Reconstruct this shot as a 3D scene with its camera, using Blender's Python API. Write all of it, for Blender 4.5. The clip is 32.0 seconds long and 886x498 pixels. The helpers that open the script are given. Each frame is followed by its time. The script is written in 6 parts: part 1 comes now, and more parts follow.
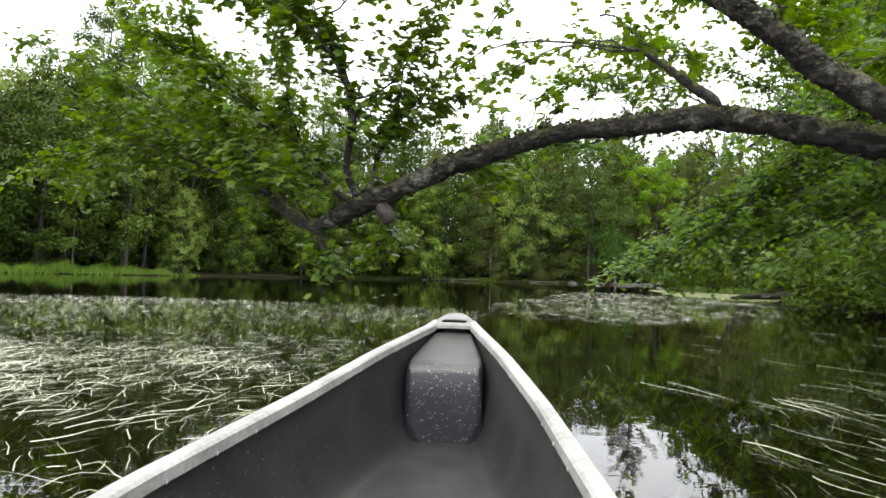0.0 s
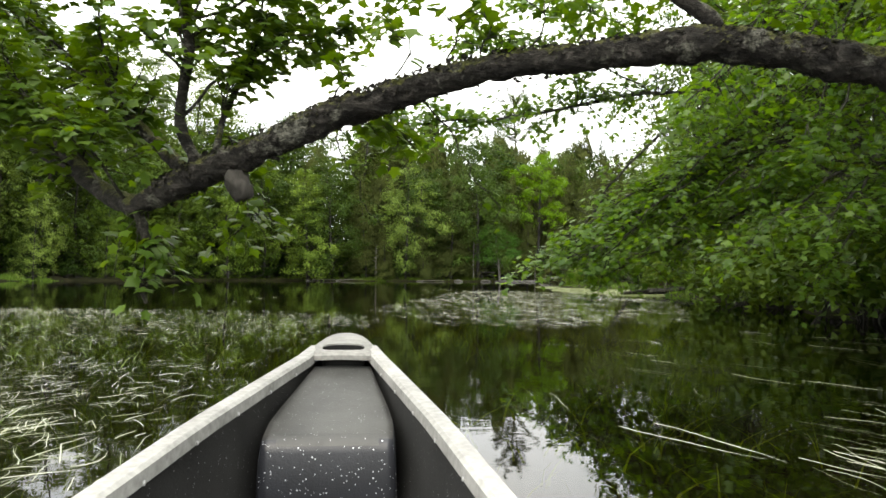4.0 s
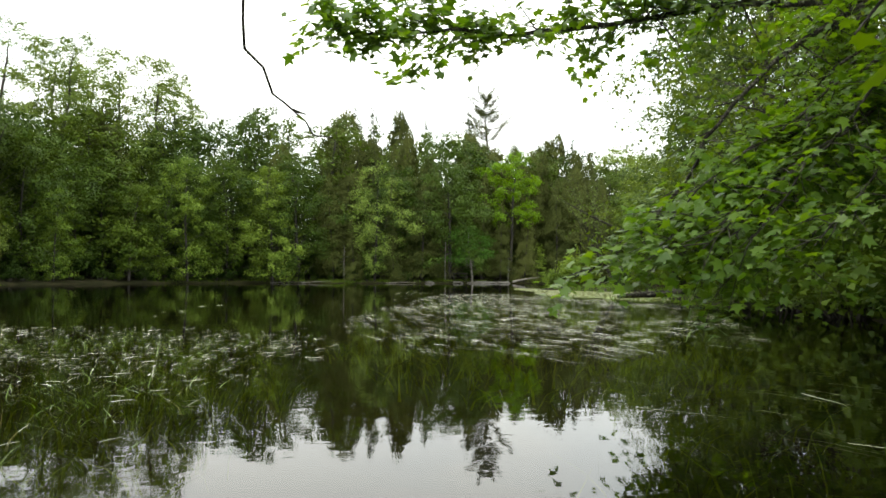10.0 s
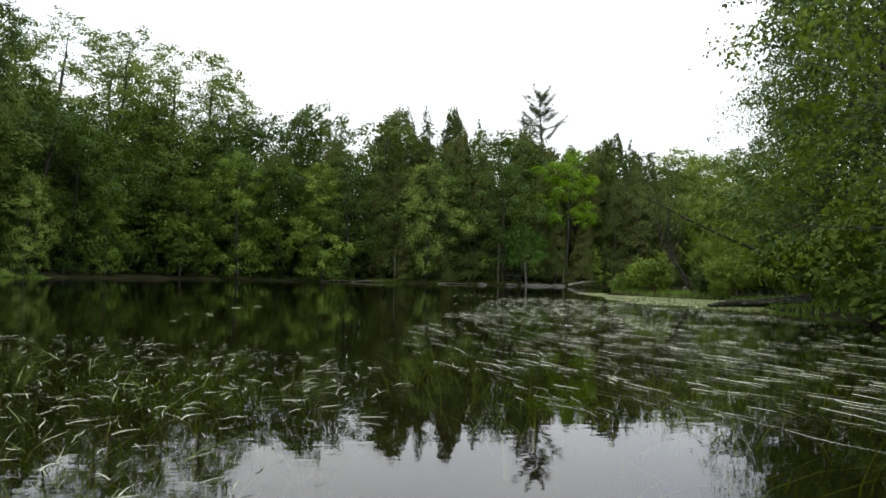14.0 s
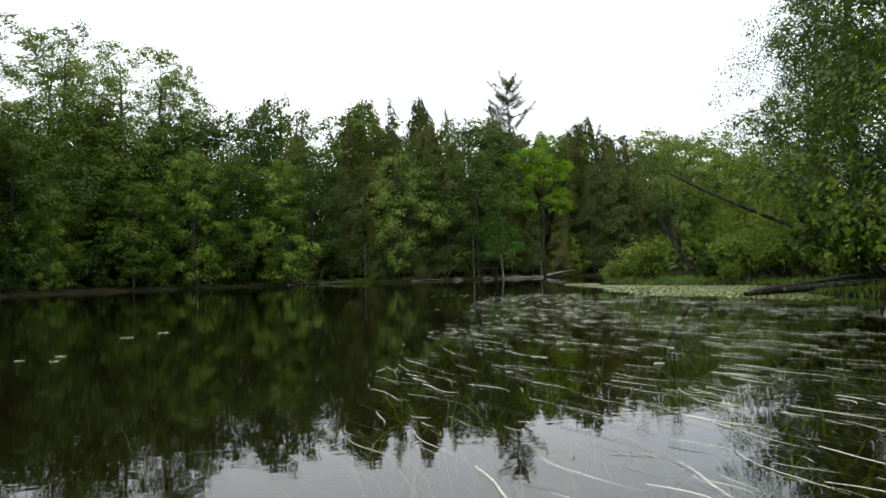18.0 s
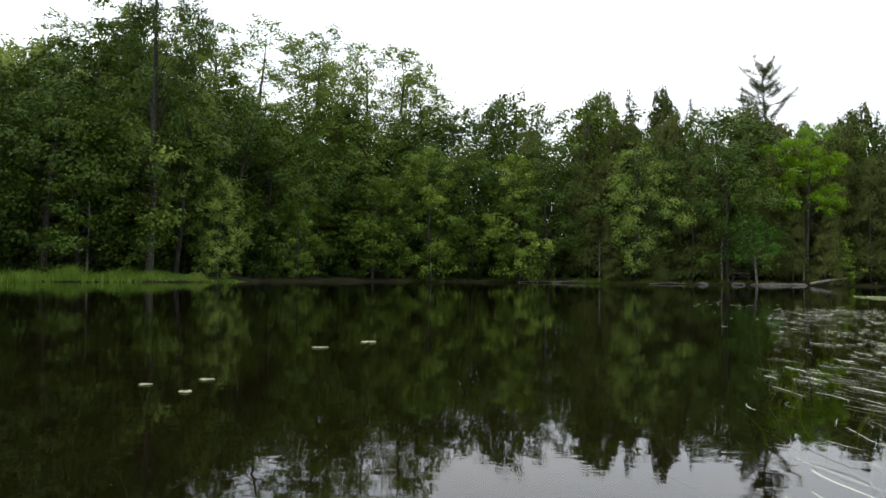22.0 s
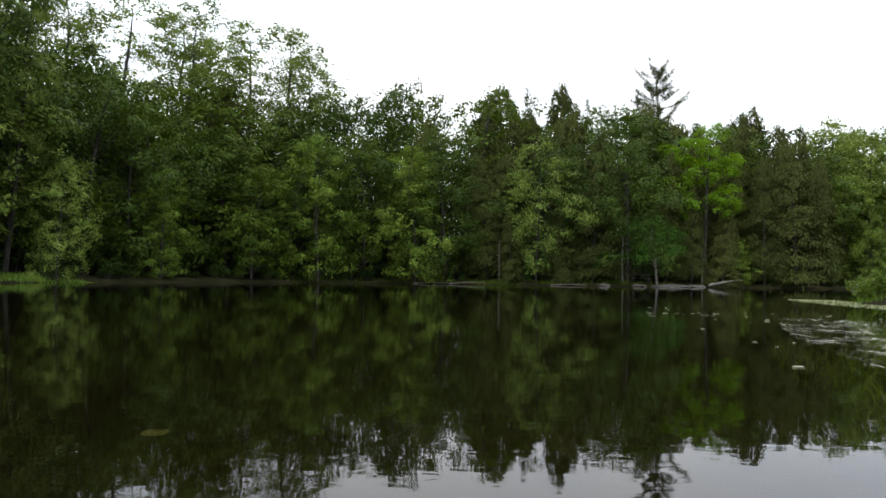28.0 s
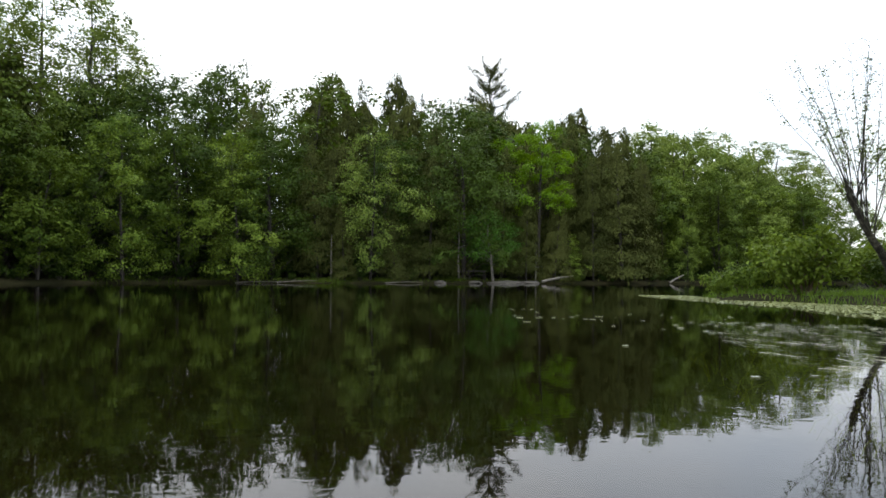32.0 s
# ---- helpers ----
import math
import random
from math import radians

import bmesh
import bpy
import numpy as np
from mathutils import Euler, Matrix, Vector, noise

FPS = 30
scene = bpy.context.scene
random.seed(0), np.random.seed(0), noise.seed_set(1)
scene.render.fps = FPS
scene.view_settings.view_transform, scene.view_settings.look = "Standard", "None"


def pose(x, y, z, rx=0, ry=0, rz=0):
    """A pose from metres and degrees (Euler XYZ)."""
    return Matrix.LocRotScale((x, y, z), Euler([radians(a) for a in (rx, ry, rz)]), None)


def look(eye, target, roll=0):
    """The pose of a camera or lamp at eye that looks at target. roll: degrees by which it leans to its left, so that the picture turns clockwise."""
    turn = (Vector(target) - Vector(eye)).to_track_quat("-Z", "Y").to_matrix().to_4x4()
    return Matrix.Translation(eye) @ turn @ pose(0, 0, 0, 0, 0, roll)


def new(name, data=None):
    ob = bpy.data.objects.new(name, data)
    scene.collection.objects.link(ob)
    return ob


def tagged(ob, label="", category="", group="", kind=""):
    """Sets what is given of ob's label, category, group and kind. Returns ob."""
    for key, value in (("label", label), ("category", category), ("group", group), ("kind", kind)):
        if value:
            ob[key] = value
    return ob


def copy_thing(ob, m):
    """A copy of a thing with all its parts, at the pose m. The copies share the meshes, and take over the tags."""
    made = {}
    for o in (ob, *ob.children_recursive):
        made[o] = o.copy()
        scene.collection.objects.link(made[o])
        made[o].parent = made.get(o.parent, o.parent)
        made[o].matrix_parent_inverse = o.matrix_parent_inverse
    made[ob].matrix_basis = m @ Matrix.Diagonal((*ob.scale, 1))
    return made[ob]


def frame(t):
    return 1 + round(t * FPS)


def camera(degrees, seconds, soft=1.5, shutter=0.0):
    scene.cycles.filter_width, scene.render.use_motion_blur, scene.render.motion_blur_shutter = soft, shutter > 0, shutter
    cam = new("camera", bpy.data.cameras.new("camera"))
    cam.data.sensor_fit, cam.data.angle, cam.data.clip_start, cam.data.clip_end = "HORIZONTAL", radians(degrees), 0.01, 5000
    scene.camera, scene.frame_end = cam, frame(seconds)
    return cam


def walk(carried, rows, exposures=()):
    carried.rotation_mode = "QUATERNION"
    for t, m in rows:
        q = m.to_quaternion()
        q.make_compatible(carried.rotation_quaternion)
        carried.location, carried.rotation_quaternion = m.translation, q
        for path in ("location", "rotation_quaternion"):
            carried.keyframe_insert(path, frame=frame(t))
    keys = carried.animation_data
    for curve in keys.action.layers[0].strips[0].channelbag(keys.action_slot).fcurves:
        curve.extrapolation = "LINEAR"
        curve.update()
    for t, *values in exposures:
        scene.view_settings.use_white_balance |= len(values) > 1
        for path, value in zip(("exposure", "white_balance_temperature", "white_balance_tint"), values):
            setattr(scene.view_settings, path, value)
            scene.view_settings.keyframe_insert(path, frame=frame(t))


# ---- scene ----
cam = camera(62.3, 32.0, 1.6)
# seconds, metres east, north and up, then degrees of yaw, pitch and roll
PATH = [
    (0.0, 3.144, 8.515, 0.541, 0.32, 2.09, -1.43),
    (0.5, 3.138, 8.669, 0.541, 0.18, 2.06, -1.46),
    (1.0, 3.118, 8.832, 0.541, 0.12, 2.04, -2.05),
    (1.5, 3.109, 8.976, 0.540, -0.10, 2.10, -1.70),
    (2.0, 3.099, 9.154, 0.538, -1.82, 2.21, -2.33),
    (2.5, 3.113, 9.347, 0.537, -4.07, 2.28, -0.77),
    (3.0, 3.130, 9.532, 0.536, -5.87, 2.20, 0.90),
    (3.5, 3.133, 9.684, 0.536, -7.12, 2.18, -1.16),
    (4.0, 3.145, 9.864, 0.539, -8.65, 2.18, -0.46),
    (4.5, 3.158, 10.065, 0.539, -10.61, 2.18, -0.14),
    (6.5, 3.329, 10.824, 0.575, -15.23, 2.39, 0.68),
    (7.0, 3.346, 11.057, 0.569, -15.98, 2.42, 0.62),
    (7.5, 3.361, 11.299, 0.572, -16.46, 2.45, 1.11),
    (8.0, 3.363, 11.562, 0.571, -15.75, 2.39, 0.73),
    (8.5, 3.376, 11.826, 0.570, -14.62, 2.38, 0.25),
    (9.0, 3.388, 12.076, 0.569, -13.75, 2.40, 0.57),
    (9.5, 3.392, 12.335, 0.571, -12.38, 2.35, 0.67),
    (10.0, 3.387, 12.596, 0.571, -11.05, 2.29, -0.19),
    (10.5, 3.402, 12.856, 0.569, -9.75, 2.17, 0.45),
    (11.0, 3.397, 13.096, 0.565, -8.08, 2.20, 0.70),
    (11.5, 3.378, 13.348, 0.562, -6.78, 2.11, -1.53),
    (12.0, 3.393, 13.629, 0.564, -5.72, 2.17, -1.73),
    (12.5, 3.387, 13.924, 0.573, -5.80, 2.23, -0.65),
    (13.0, 3.381, 14.205, 0.570, -6.13, 2.25, -0.70),
    (13.5, 3.376, 14.515, 0.569, -6.73, 2.27, -1.64),
    (14.0, 3.391, 14.866, 0.574, -7.24, 2.32, -1.34),
    (14.5, 3.398, 15.210, 0.568, -8.20, 2.33, -0.62),
    (15.0, 3.388, 15.567, 0.561, -9.33, 2.28, -0.62),
    (15.5, 3.377, 15.958, 0.558, -10.36, 2.23, 0.16),
    (17.5, 3.759, 18.110, 0.644, -10.17, 2.09, -0.39),
    (18.0, 3.779, 18.463, 0.644, -9.37, 1.97, 1.64),
    (18.5, 3.774, 18.808, 0.643, -7.87, 1.88, 1.96),
    (19.0, 3.752, 19.188, 0.642, -4.86, 1.96, 0.42),
    (19.5, 3.735, 19.558, 0.640, -2.21, 2.05, -0.43),
    (20.0, 3.717, 19.913, 0.642, -0.37, 2.07, 0.23),
    (20.5, 3.686, 20.260, 0.642, 1.71, 2.03, 0.18),
    (21.0, 3.634, 20.617, 0.646, 4.10, 2.03, 0.70),
    (21.5, 3.571, 20.980, 0.655, 6.36, 2.01, -0.61),
    (22.0, 3.512, 21.329, 0.658, 8.37, 2.00, -0.66),
    (22.5, 3.471, 21.651, 0.662, 9.97, 2.03, -1.37),
    (23.0, 3.412, 21.968, 0.664, 11.13, 2.03, -2.99),
    (23.5, 3.362, 22.308, 0.670, 10.07, 2.17, -1.97),
    (24.0, 3.315, 22.668, 0.677, 9.22, 2.12, -0.11),
    (24.5, 3.239, 23.042, 0.680, 8.97, 1.98, -0.56),
    (26.5, 3.247, 24.929, 0.647, 4.84, 2.11, -0.76),
    (27.0, 3.255, 25.430, 0.629, 3.55, 2.30, -2.11),
    (27.5, 3.286, 25.934, 0.614, 1.97, 2.21, -1.47),
    (28.0, 3.316, 26.441, 0.608, 0.24, 2.20, -0.81),
    (28.5, 3.355, 26.944, 0.615, -1.57, 2.15, -1.01),
    (29.0, 3.393, 27.439, 0.611, -3.15, 2.19, -2.37),
    (29.5, 3.442, 27.916, 0.600, -4.60, 2.18, -1.24),
    (30.0, 3.488, 28.374, 0.589, -6.36, 2.21, -0.72),
    (30.5, 3.533, 28.816, 0.584, -8.17, 2.18, -0.97),
    (31.0, 3.588, 29.241, 0.571, -9.71, 2.21, -1.52),
    (31.5, 3.642, 29.661, 0.569, -11.13, 2.18, -0.70),
    (32.0, 3.719, 30.060, 0.572, -12.67, 2.18, -0.30),
]
walk(cam, [(t, pose(x, y, z, 90 + pitch, roll, yaw)) for t, x, y, z, yaw, pitch, roll in PATH],
     [(0, 0.86, 6700, 10), (4, 0.80, 7050, 7), (8, 0.92, 7400, 2), (9.2, 0.88, 7300, 2), (10.5, 0.44, 6900, 6), (12.4, 0.14, 6700, 8), (14, 0.0, 6600, 9), (32, -0.05, 6500, 10)])

# ---------------------------------------------------------------- world and light
world = bpy.data.worlds.new("overcast_sky")
scene.world = world
world.use_nodes = True
wn, wl = world.node_tree.nodes, world.node_tree.links
wn.clear()
SUN_EL, SUN_ROT = radians(52), radians(205)
sky = wn.new("ShaderNodeTexSky")
sky.sky_type = "NISHITA"
sky.sun_disc = False
sky.sun_elevation, sky.sun_rotation = SUN_EL, SUN_ROT
sky.air_density, sky.dust_density = 1.2, 3.0
w_co = wn.new("ShaderNodeTexCoord")
w_map = wn.new("ShaderNodeMapping")
w_map.inputs["Scale"].default_value = (1.0, 1.0, 2.6)
w_cloud = wn.new("ShaderNodeTexNoise")
w_cloud.inputs["Scale"].default_value, w_cloud.inputs["Detail"].default_value = 2.3, 5.0
w_ramp = wn.new("ShaderNodeValToRGB")
w_ramp.color_ramp.elements[0].position, w_ramp.color_ramp.elements[0].color = 0.30, (0.80, 0.86, 0.94, 1)
w_ramp.color_ramp.elements[1].position, w_ramp.color_ramp.elements[1].color = 0.62, (1.0, 1.0, 1.0, 1)
w_b1 = wn.new("ShaderNodeBackground")
w_b1.inputs["Strength"].default_value = 0.05
w_b2 = wn.new("ShaderNodeBackground")
# an overcast sky is brighter overhead than at the horizon
w_sep = wn.new("ShaderNodeSeparateXYZ")
w_high = wn.new("ShaderNodeMath")
w_high.operation, w_high.use_clamp = "MAXIMUM", False
w_high.inputs[1].default_value = 0.0
w_str = wn.new("ShaderNodeMath")
w_str.operation = "MULTIPLY_ADD"
w_str.inputs[1].default_value, w_str.inputs[2].default_value = 1.75, 1.15
w_add = wn.new("ShaderNodeAddShader")
w_out = wn.new("ShaderNodeOutputWorld")
wl.new(w_co.outputs["Generated"], w_map.inputs["Vector"])
wl.new(w_map.outputs["Vector"], w_cloud.inputs["Vector"])
wl.new(w_cloud.outputs["Fac"], w_ramp.inputs["Fac"])
wl.new(w_co.outputs["Generated"], w_sep.inputs["Vector"])
wl.new(w_sep.outputs["Z"], w_high.inputs[0])
wl.new(w_high.outputs["Value"], w_str.inputs[0])
wl.new(w_str.outputs["Value"], w_b2.inputs["Strength"])
wl.new(sky.outputs["Color"], w_b1.inputs["Color"])
wl.new(w_ramp.outputs["Color"], w_b2.inputs["Color"])
wl.new(w_b1.outputs["Background"], w_add.inputs[0])
wl.new(w_b2.outputs["Background"], w_add.inputs[1])
wl.new(w_add.outputs["Shader"], w_out.inputs["Surface"])

sun_lamp = bpy.data.lights.new("sun", "SUN")
sun_lamp.energy, sun_lamp.angle, sun_lamp.color = 1.0, radians(35), (1.0, 0.96, 0.88)
sun_ob = new("sun", sun_lamp)
sun_dir = Vector((math.sin(SUN_ROT) * math.cos(SUN_EL), math.cos(SUN_ROT) * math.cos(SUN_EL), math.sin(SUN_EL)))
sun_ob.matrix_world = look(sun_dir * 200, (0, 0, 0))


# ---------------------------------------------------------------- materials
def material(name):
    m = bpy.data.materials.new(name)
    m.use_nodes = True
    nodes, links = m.node_tree.nodes, m.node_tree.links
    nodes.clear()
    out = nodes.new("ShaderNodeOutputMaterial")
    return m, nodes, links, out


def noise_node(nodes, links, scale, detail=4.0, coord="Object", stretch=None, rough=0.55):
    co = nodes.new("ShaderNodeTexCoord")
    tex = nodes.new("ShaderNodeTexNoise")
    tex.inputs["Scale"].default_value, tex.inputs["Detail"].default_value = scale, detail
    tex.inputs["Roughness"].default_value = rough
    if stretch:
        mp = nodes.new("ShaderNodeMapping")
        mp.inputs["Scale"].default_value = stretch
        links.new(co.outputs[coord], mp.inputs["Vector"])
        links.new(mp.outputs["Vector"], tex.inputs["Vector"])
    else:
        links.new(co.outputs[coord], tex.inputs["Vector"])
    return tex


def ramp_node(nodes, links, source, stops):
    r = nodes.new("ShaderNodeValToRGB")
    while len(r.color_ramp.elements) < len(stops):
        r.color_ramp.elements.new(0.5)
    for e, (p, c) in zip(r.color_ramp.elements, stops):
        e.position, e.color = p, (*c, 1)
    links.new(source, r.inputs["Fac"])
    return r


def rough_surface(name, dark, light, scale=3.0, fine=40.0, roughness=0.85, bump=0.3, stretch=None, mid=None, depth=0.02, sheen=0.3):
    """A two-scale mottled surface with a fine relief."""
    m, nodes, links, out = material(name)
    big = noise_node(nodes, links, scale, 5.0, stretch=stretch)
    small = noise_node(nodes, links, fine, 4.0, stretch=stretch)
    mix = nodes.new("ShaderNodeMix")
    mix.inputs["Factor"].default_value = 0.45
    links.new(big.outputs["Fac"], mix.inputs["A"])
    links.new(small.outputs["Fac"], mix.inputs["B"])
    stops = [(0.36, dark), (0.64, light)] if mid is None else [(0.34, dark), (0.5, mid), (0.66, light)]
    r = ramp_node(nodes, links, mix.outputs["Result"], stops)
    b = nodes.new("ShaderNodeBsdfPrincipled")
    b.inputs["Roughness"].default_value = roughness
    b.inputs["Specular IOR Level"].default_value = sheen
    links.new(r.outputs["Color"], b.inputs["Base Color"])
    bm_ = nodes.new("ShaderNodeBump")
    bm_.inputs["Strength"].default_value, bm_.inputs["Distance"].default_value = bump, depth
    links.new(mix.outputs["Result"], bm_.inputs["Height"])
    links.new(bm_.outputs["Normal"], b.inputs["Normal"])
    links.new(b.outputs["BSDF"], out.inputs["Surface"])
    return m


def leaf_material(name, dark, light, translucent=0.35, gloss=0.25, scale=0.5, roughness=0.5):
    """Leaves: colour varies leaf by leaf, clump by clump and tree by tree; light shines through."""
    m, nodes, links, out = material(name)
    geo = nodes.new("ShaderNodeNewGeometry")
    info = nodes.new("ShaderNodeObjectInfo")
    big = noise_node(nodes, links, scale, 3.0)
    a = nodes.new("ShaderNodeMath")
    a.operation = "MULTIPLY_ADD"
    a.inputs[1].default_value, a.inputs[2].default_value = 0.36, -0.02
    links.new(geo.outputs["Random Per Island"], a.inputs[0])
    b_ = nodes.new("ShaderNodeMath")
    b_.operation = "MULTIPLY_ADD"
    b_.inputs[1].default_value = 0.55
    links.new(big.outputs["Fac"], b_.inputs[0])
    links.new(a.outputs["Value"], b_.inputs[2])
    c_ = nodes.new("ShaderNodeMath")
    c_.operation = "MULTIPLY_ADD"
    c_.inputs[1].default_value = 0.26
    links.new(info.outputs["Random"], c_.inputs[0])
    links.new(b_.outputs["Value"], c_.inputs[2])
    r = ramp_node(nodes, links, c_.outputs["Value"], [(0.24, dark), (0.80, light)])
    diff = nodes.new("ShaderNodeBsdfPrincipled")
    diff.inputs["Roughness"].default_value = roughness
    diff.inputs["Specular IOR Level"].default_value = gloss
    tr = nodes.new("ShaderNodeBsdfTranslucent")
    hs = nodes.new("ShaderNodeHueSaturation")
    hs.inputs["Hue"].default_value, hs.inputs["Saturation"].default_value, hs.inputs["Value"].default_value = 0.485, 1.1, 1.5
    links.new(r.outputs["Color"], diff.inputs["Base Color"])
    links.new(r.outputs["Color"], hs.inputs["Color"])
    links.new(hs.outputs["Color"], tr.inputs["Color"])
    mx = nodes.new("ShaderNodeMixShader")
    mx.inputs["Fac"].default_value = translucent
    links.new(diff.outputs["BSDF"], mx.inputs[1])
    links.new(tr.outputs["BSDF"], mx.inputs[2])
    links.new(mx.outputs["Shader"], out.inputs["Surface"])
    return m


def water_material():
    """Dark, clear pond water: a mirror at low angles, brown-tinted glass from above, with a faint ripple."""
    m, nodes, links, out = material("pond_water")
    n1 = noise_node(nodes, links, 2.2, 3.0, stretch=(1.0, 0.55, 1.0))
    n2 = noise_node(nodes, links, 0.35, 2.0)
    bump = nodes.new("ShaderNodeBump")
    bump.inputs["Strength"].default_value, bump.inputs["Distance"].default_value = 0.4, 0.008
    mul = nodes.new("ShaderNodeMath")
    mul.operation = "MULTIPLY"
    links.new(n1.outputs["Fac"], mul.inputs[0])
    links.new(n2.outputs["Fac"], mul.inputs[1])
    links.new(mul.outputs["Value"], bump.inputs["Height"])
    n3 = noise_node(nodes, links, 11.0, 2.0, stretch=(0.5, 1.0, 1.0))
    fine = nodes.new("ShaderNodeBump")
    fine.inputs["Strength"].default_value, fine.inputs["Distance"].default_value = 0.12, 0.003
    links.new(n3.outputs["Fac"], fine.inputs["Height"])
    links.new(fine.outputs["Normal"], bump.inputs["Normal"])
    fr = nodes.new("ShaderNodeFresnel")
    fr.inputs["IOR"].default_value = 1.333
    links.new(bump.outputs["Normal"], fr.inputs["Normal"])
    gl = nodes.new("ShaderNodeBsdfGlossy")
    gl.inputs["Roughness"].default_value = 0.015
    gl.inputs["Color"].default_value = (0.9, 0.9, 0.91, 1)
    links.new(bump.outputs["Normal"], gl.inputs["Normal"])
    tp = nodes.new("ShaderNodeBsdfTransparent")
    tp.inputs["Color"].default_value = (0.46, 0.42, 0.25, 1)
    mx = nodes.new("ShaderNodeMixShader")
    links.new(fr.outputs["Fac"], mx.inputs["Fac"])
    links.new(tp.outputs["BSDF"], mx.inputs[1])
    links.new(gl.outputs["BSDF"], mx.inputs[2])
    links.new(mx.outputs["Shader"], out.inputs["Surface"])
    return m


def speckled_plastic(name, base, specks, roughness=0.45, amount=0.55, gloss=0.4):
    """Moulded hull plastic with cast-in pale specks and a pebbled skin."""
    m, nodes, links, out = material(name)
    co = nodes.new("ShaderNodeTexCoord")
    v = nodes.new("ShaderNodeTexVoronoi")
    v.inputs["Scale"].default_value = 150.0
    links.new(co.outputs["Object"], v.inputs["Vector"])
    sep = nodes.new("ShaderNodeSeparateColor")
    links.new(v.outputs["Color"], sep.inputs["Color"])
    size = nodes.new("ShaderNodeMath")
    size.operation = "MULTIPLY_ADD"
    size.inputs[1].default_value, size.inputs[2].default_value = 0.62, -0.62 + amount * 0.42
    links.new(sep.outputs["Red"], size.inputs[0])
    less = nodes.new("ShaderNodeMath")
    less.operation = "LESS_THAN"
    links.new(v.outputs["Distance"], less.inputs[0])
    links.new(size.outputs["Value"], less.inputs[1])
    cloud = noise_node(nodes, links, 6.0, 5.0)
    r = ramp_node(nodes, links, cloud.outputs["Fac"], [(0.3, tuple(c * 0.55 for c in base)), (0.7, tuple(c * 1.45 for c in base))])
    mx = nodes.new("ShaderNodeMix")
    mx.data_type = "RGBA"
    links.new(less.outputs["Value"], mx.inputs["Factor"])
    links.new(r.outputs["Color"], mx.inputs["A"])
    mx.inputs["B"].default_value = (*specks, 1)
    b = nodes.new("ShaderNodeBsdfPrincipled")
    b.inputs["Roughness"].default_value = roughness
    b.inputs["Specular IOR Level"].default_value = gloss
    links.new(mx.outputs["Result"], b.inputs["Base Color"])
    pebble = noise_node(nodes, links, 220.0, 3.0)
    bump = nodes.new("ShaderNodeBump")
    bump.inputs["Strength"].default_value, bump.inputs["Distance"].default_value = 0.35, 0.002
    links.new(pebble.outputs["Fac"], bump.inputs["Height"])
    links.new(bump.outputs["Normal"], b.inputs["Normal"])
    links.new(b.outputs["BSDF"], out.inputs["Surface"])
    return m


BARK_DARK = rough_surface("dark_maple_bark", (0.005, 0.004, 0.003), (0.13, 0.13, 0.10), 11.0, 60.0, 0.92, 1.0, (1, 1, 1), (0.017, 0.016, 0.011), 0.05)

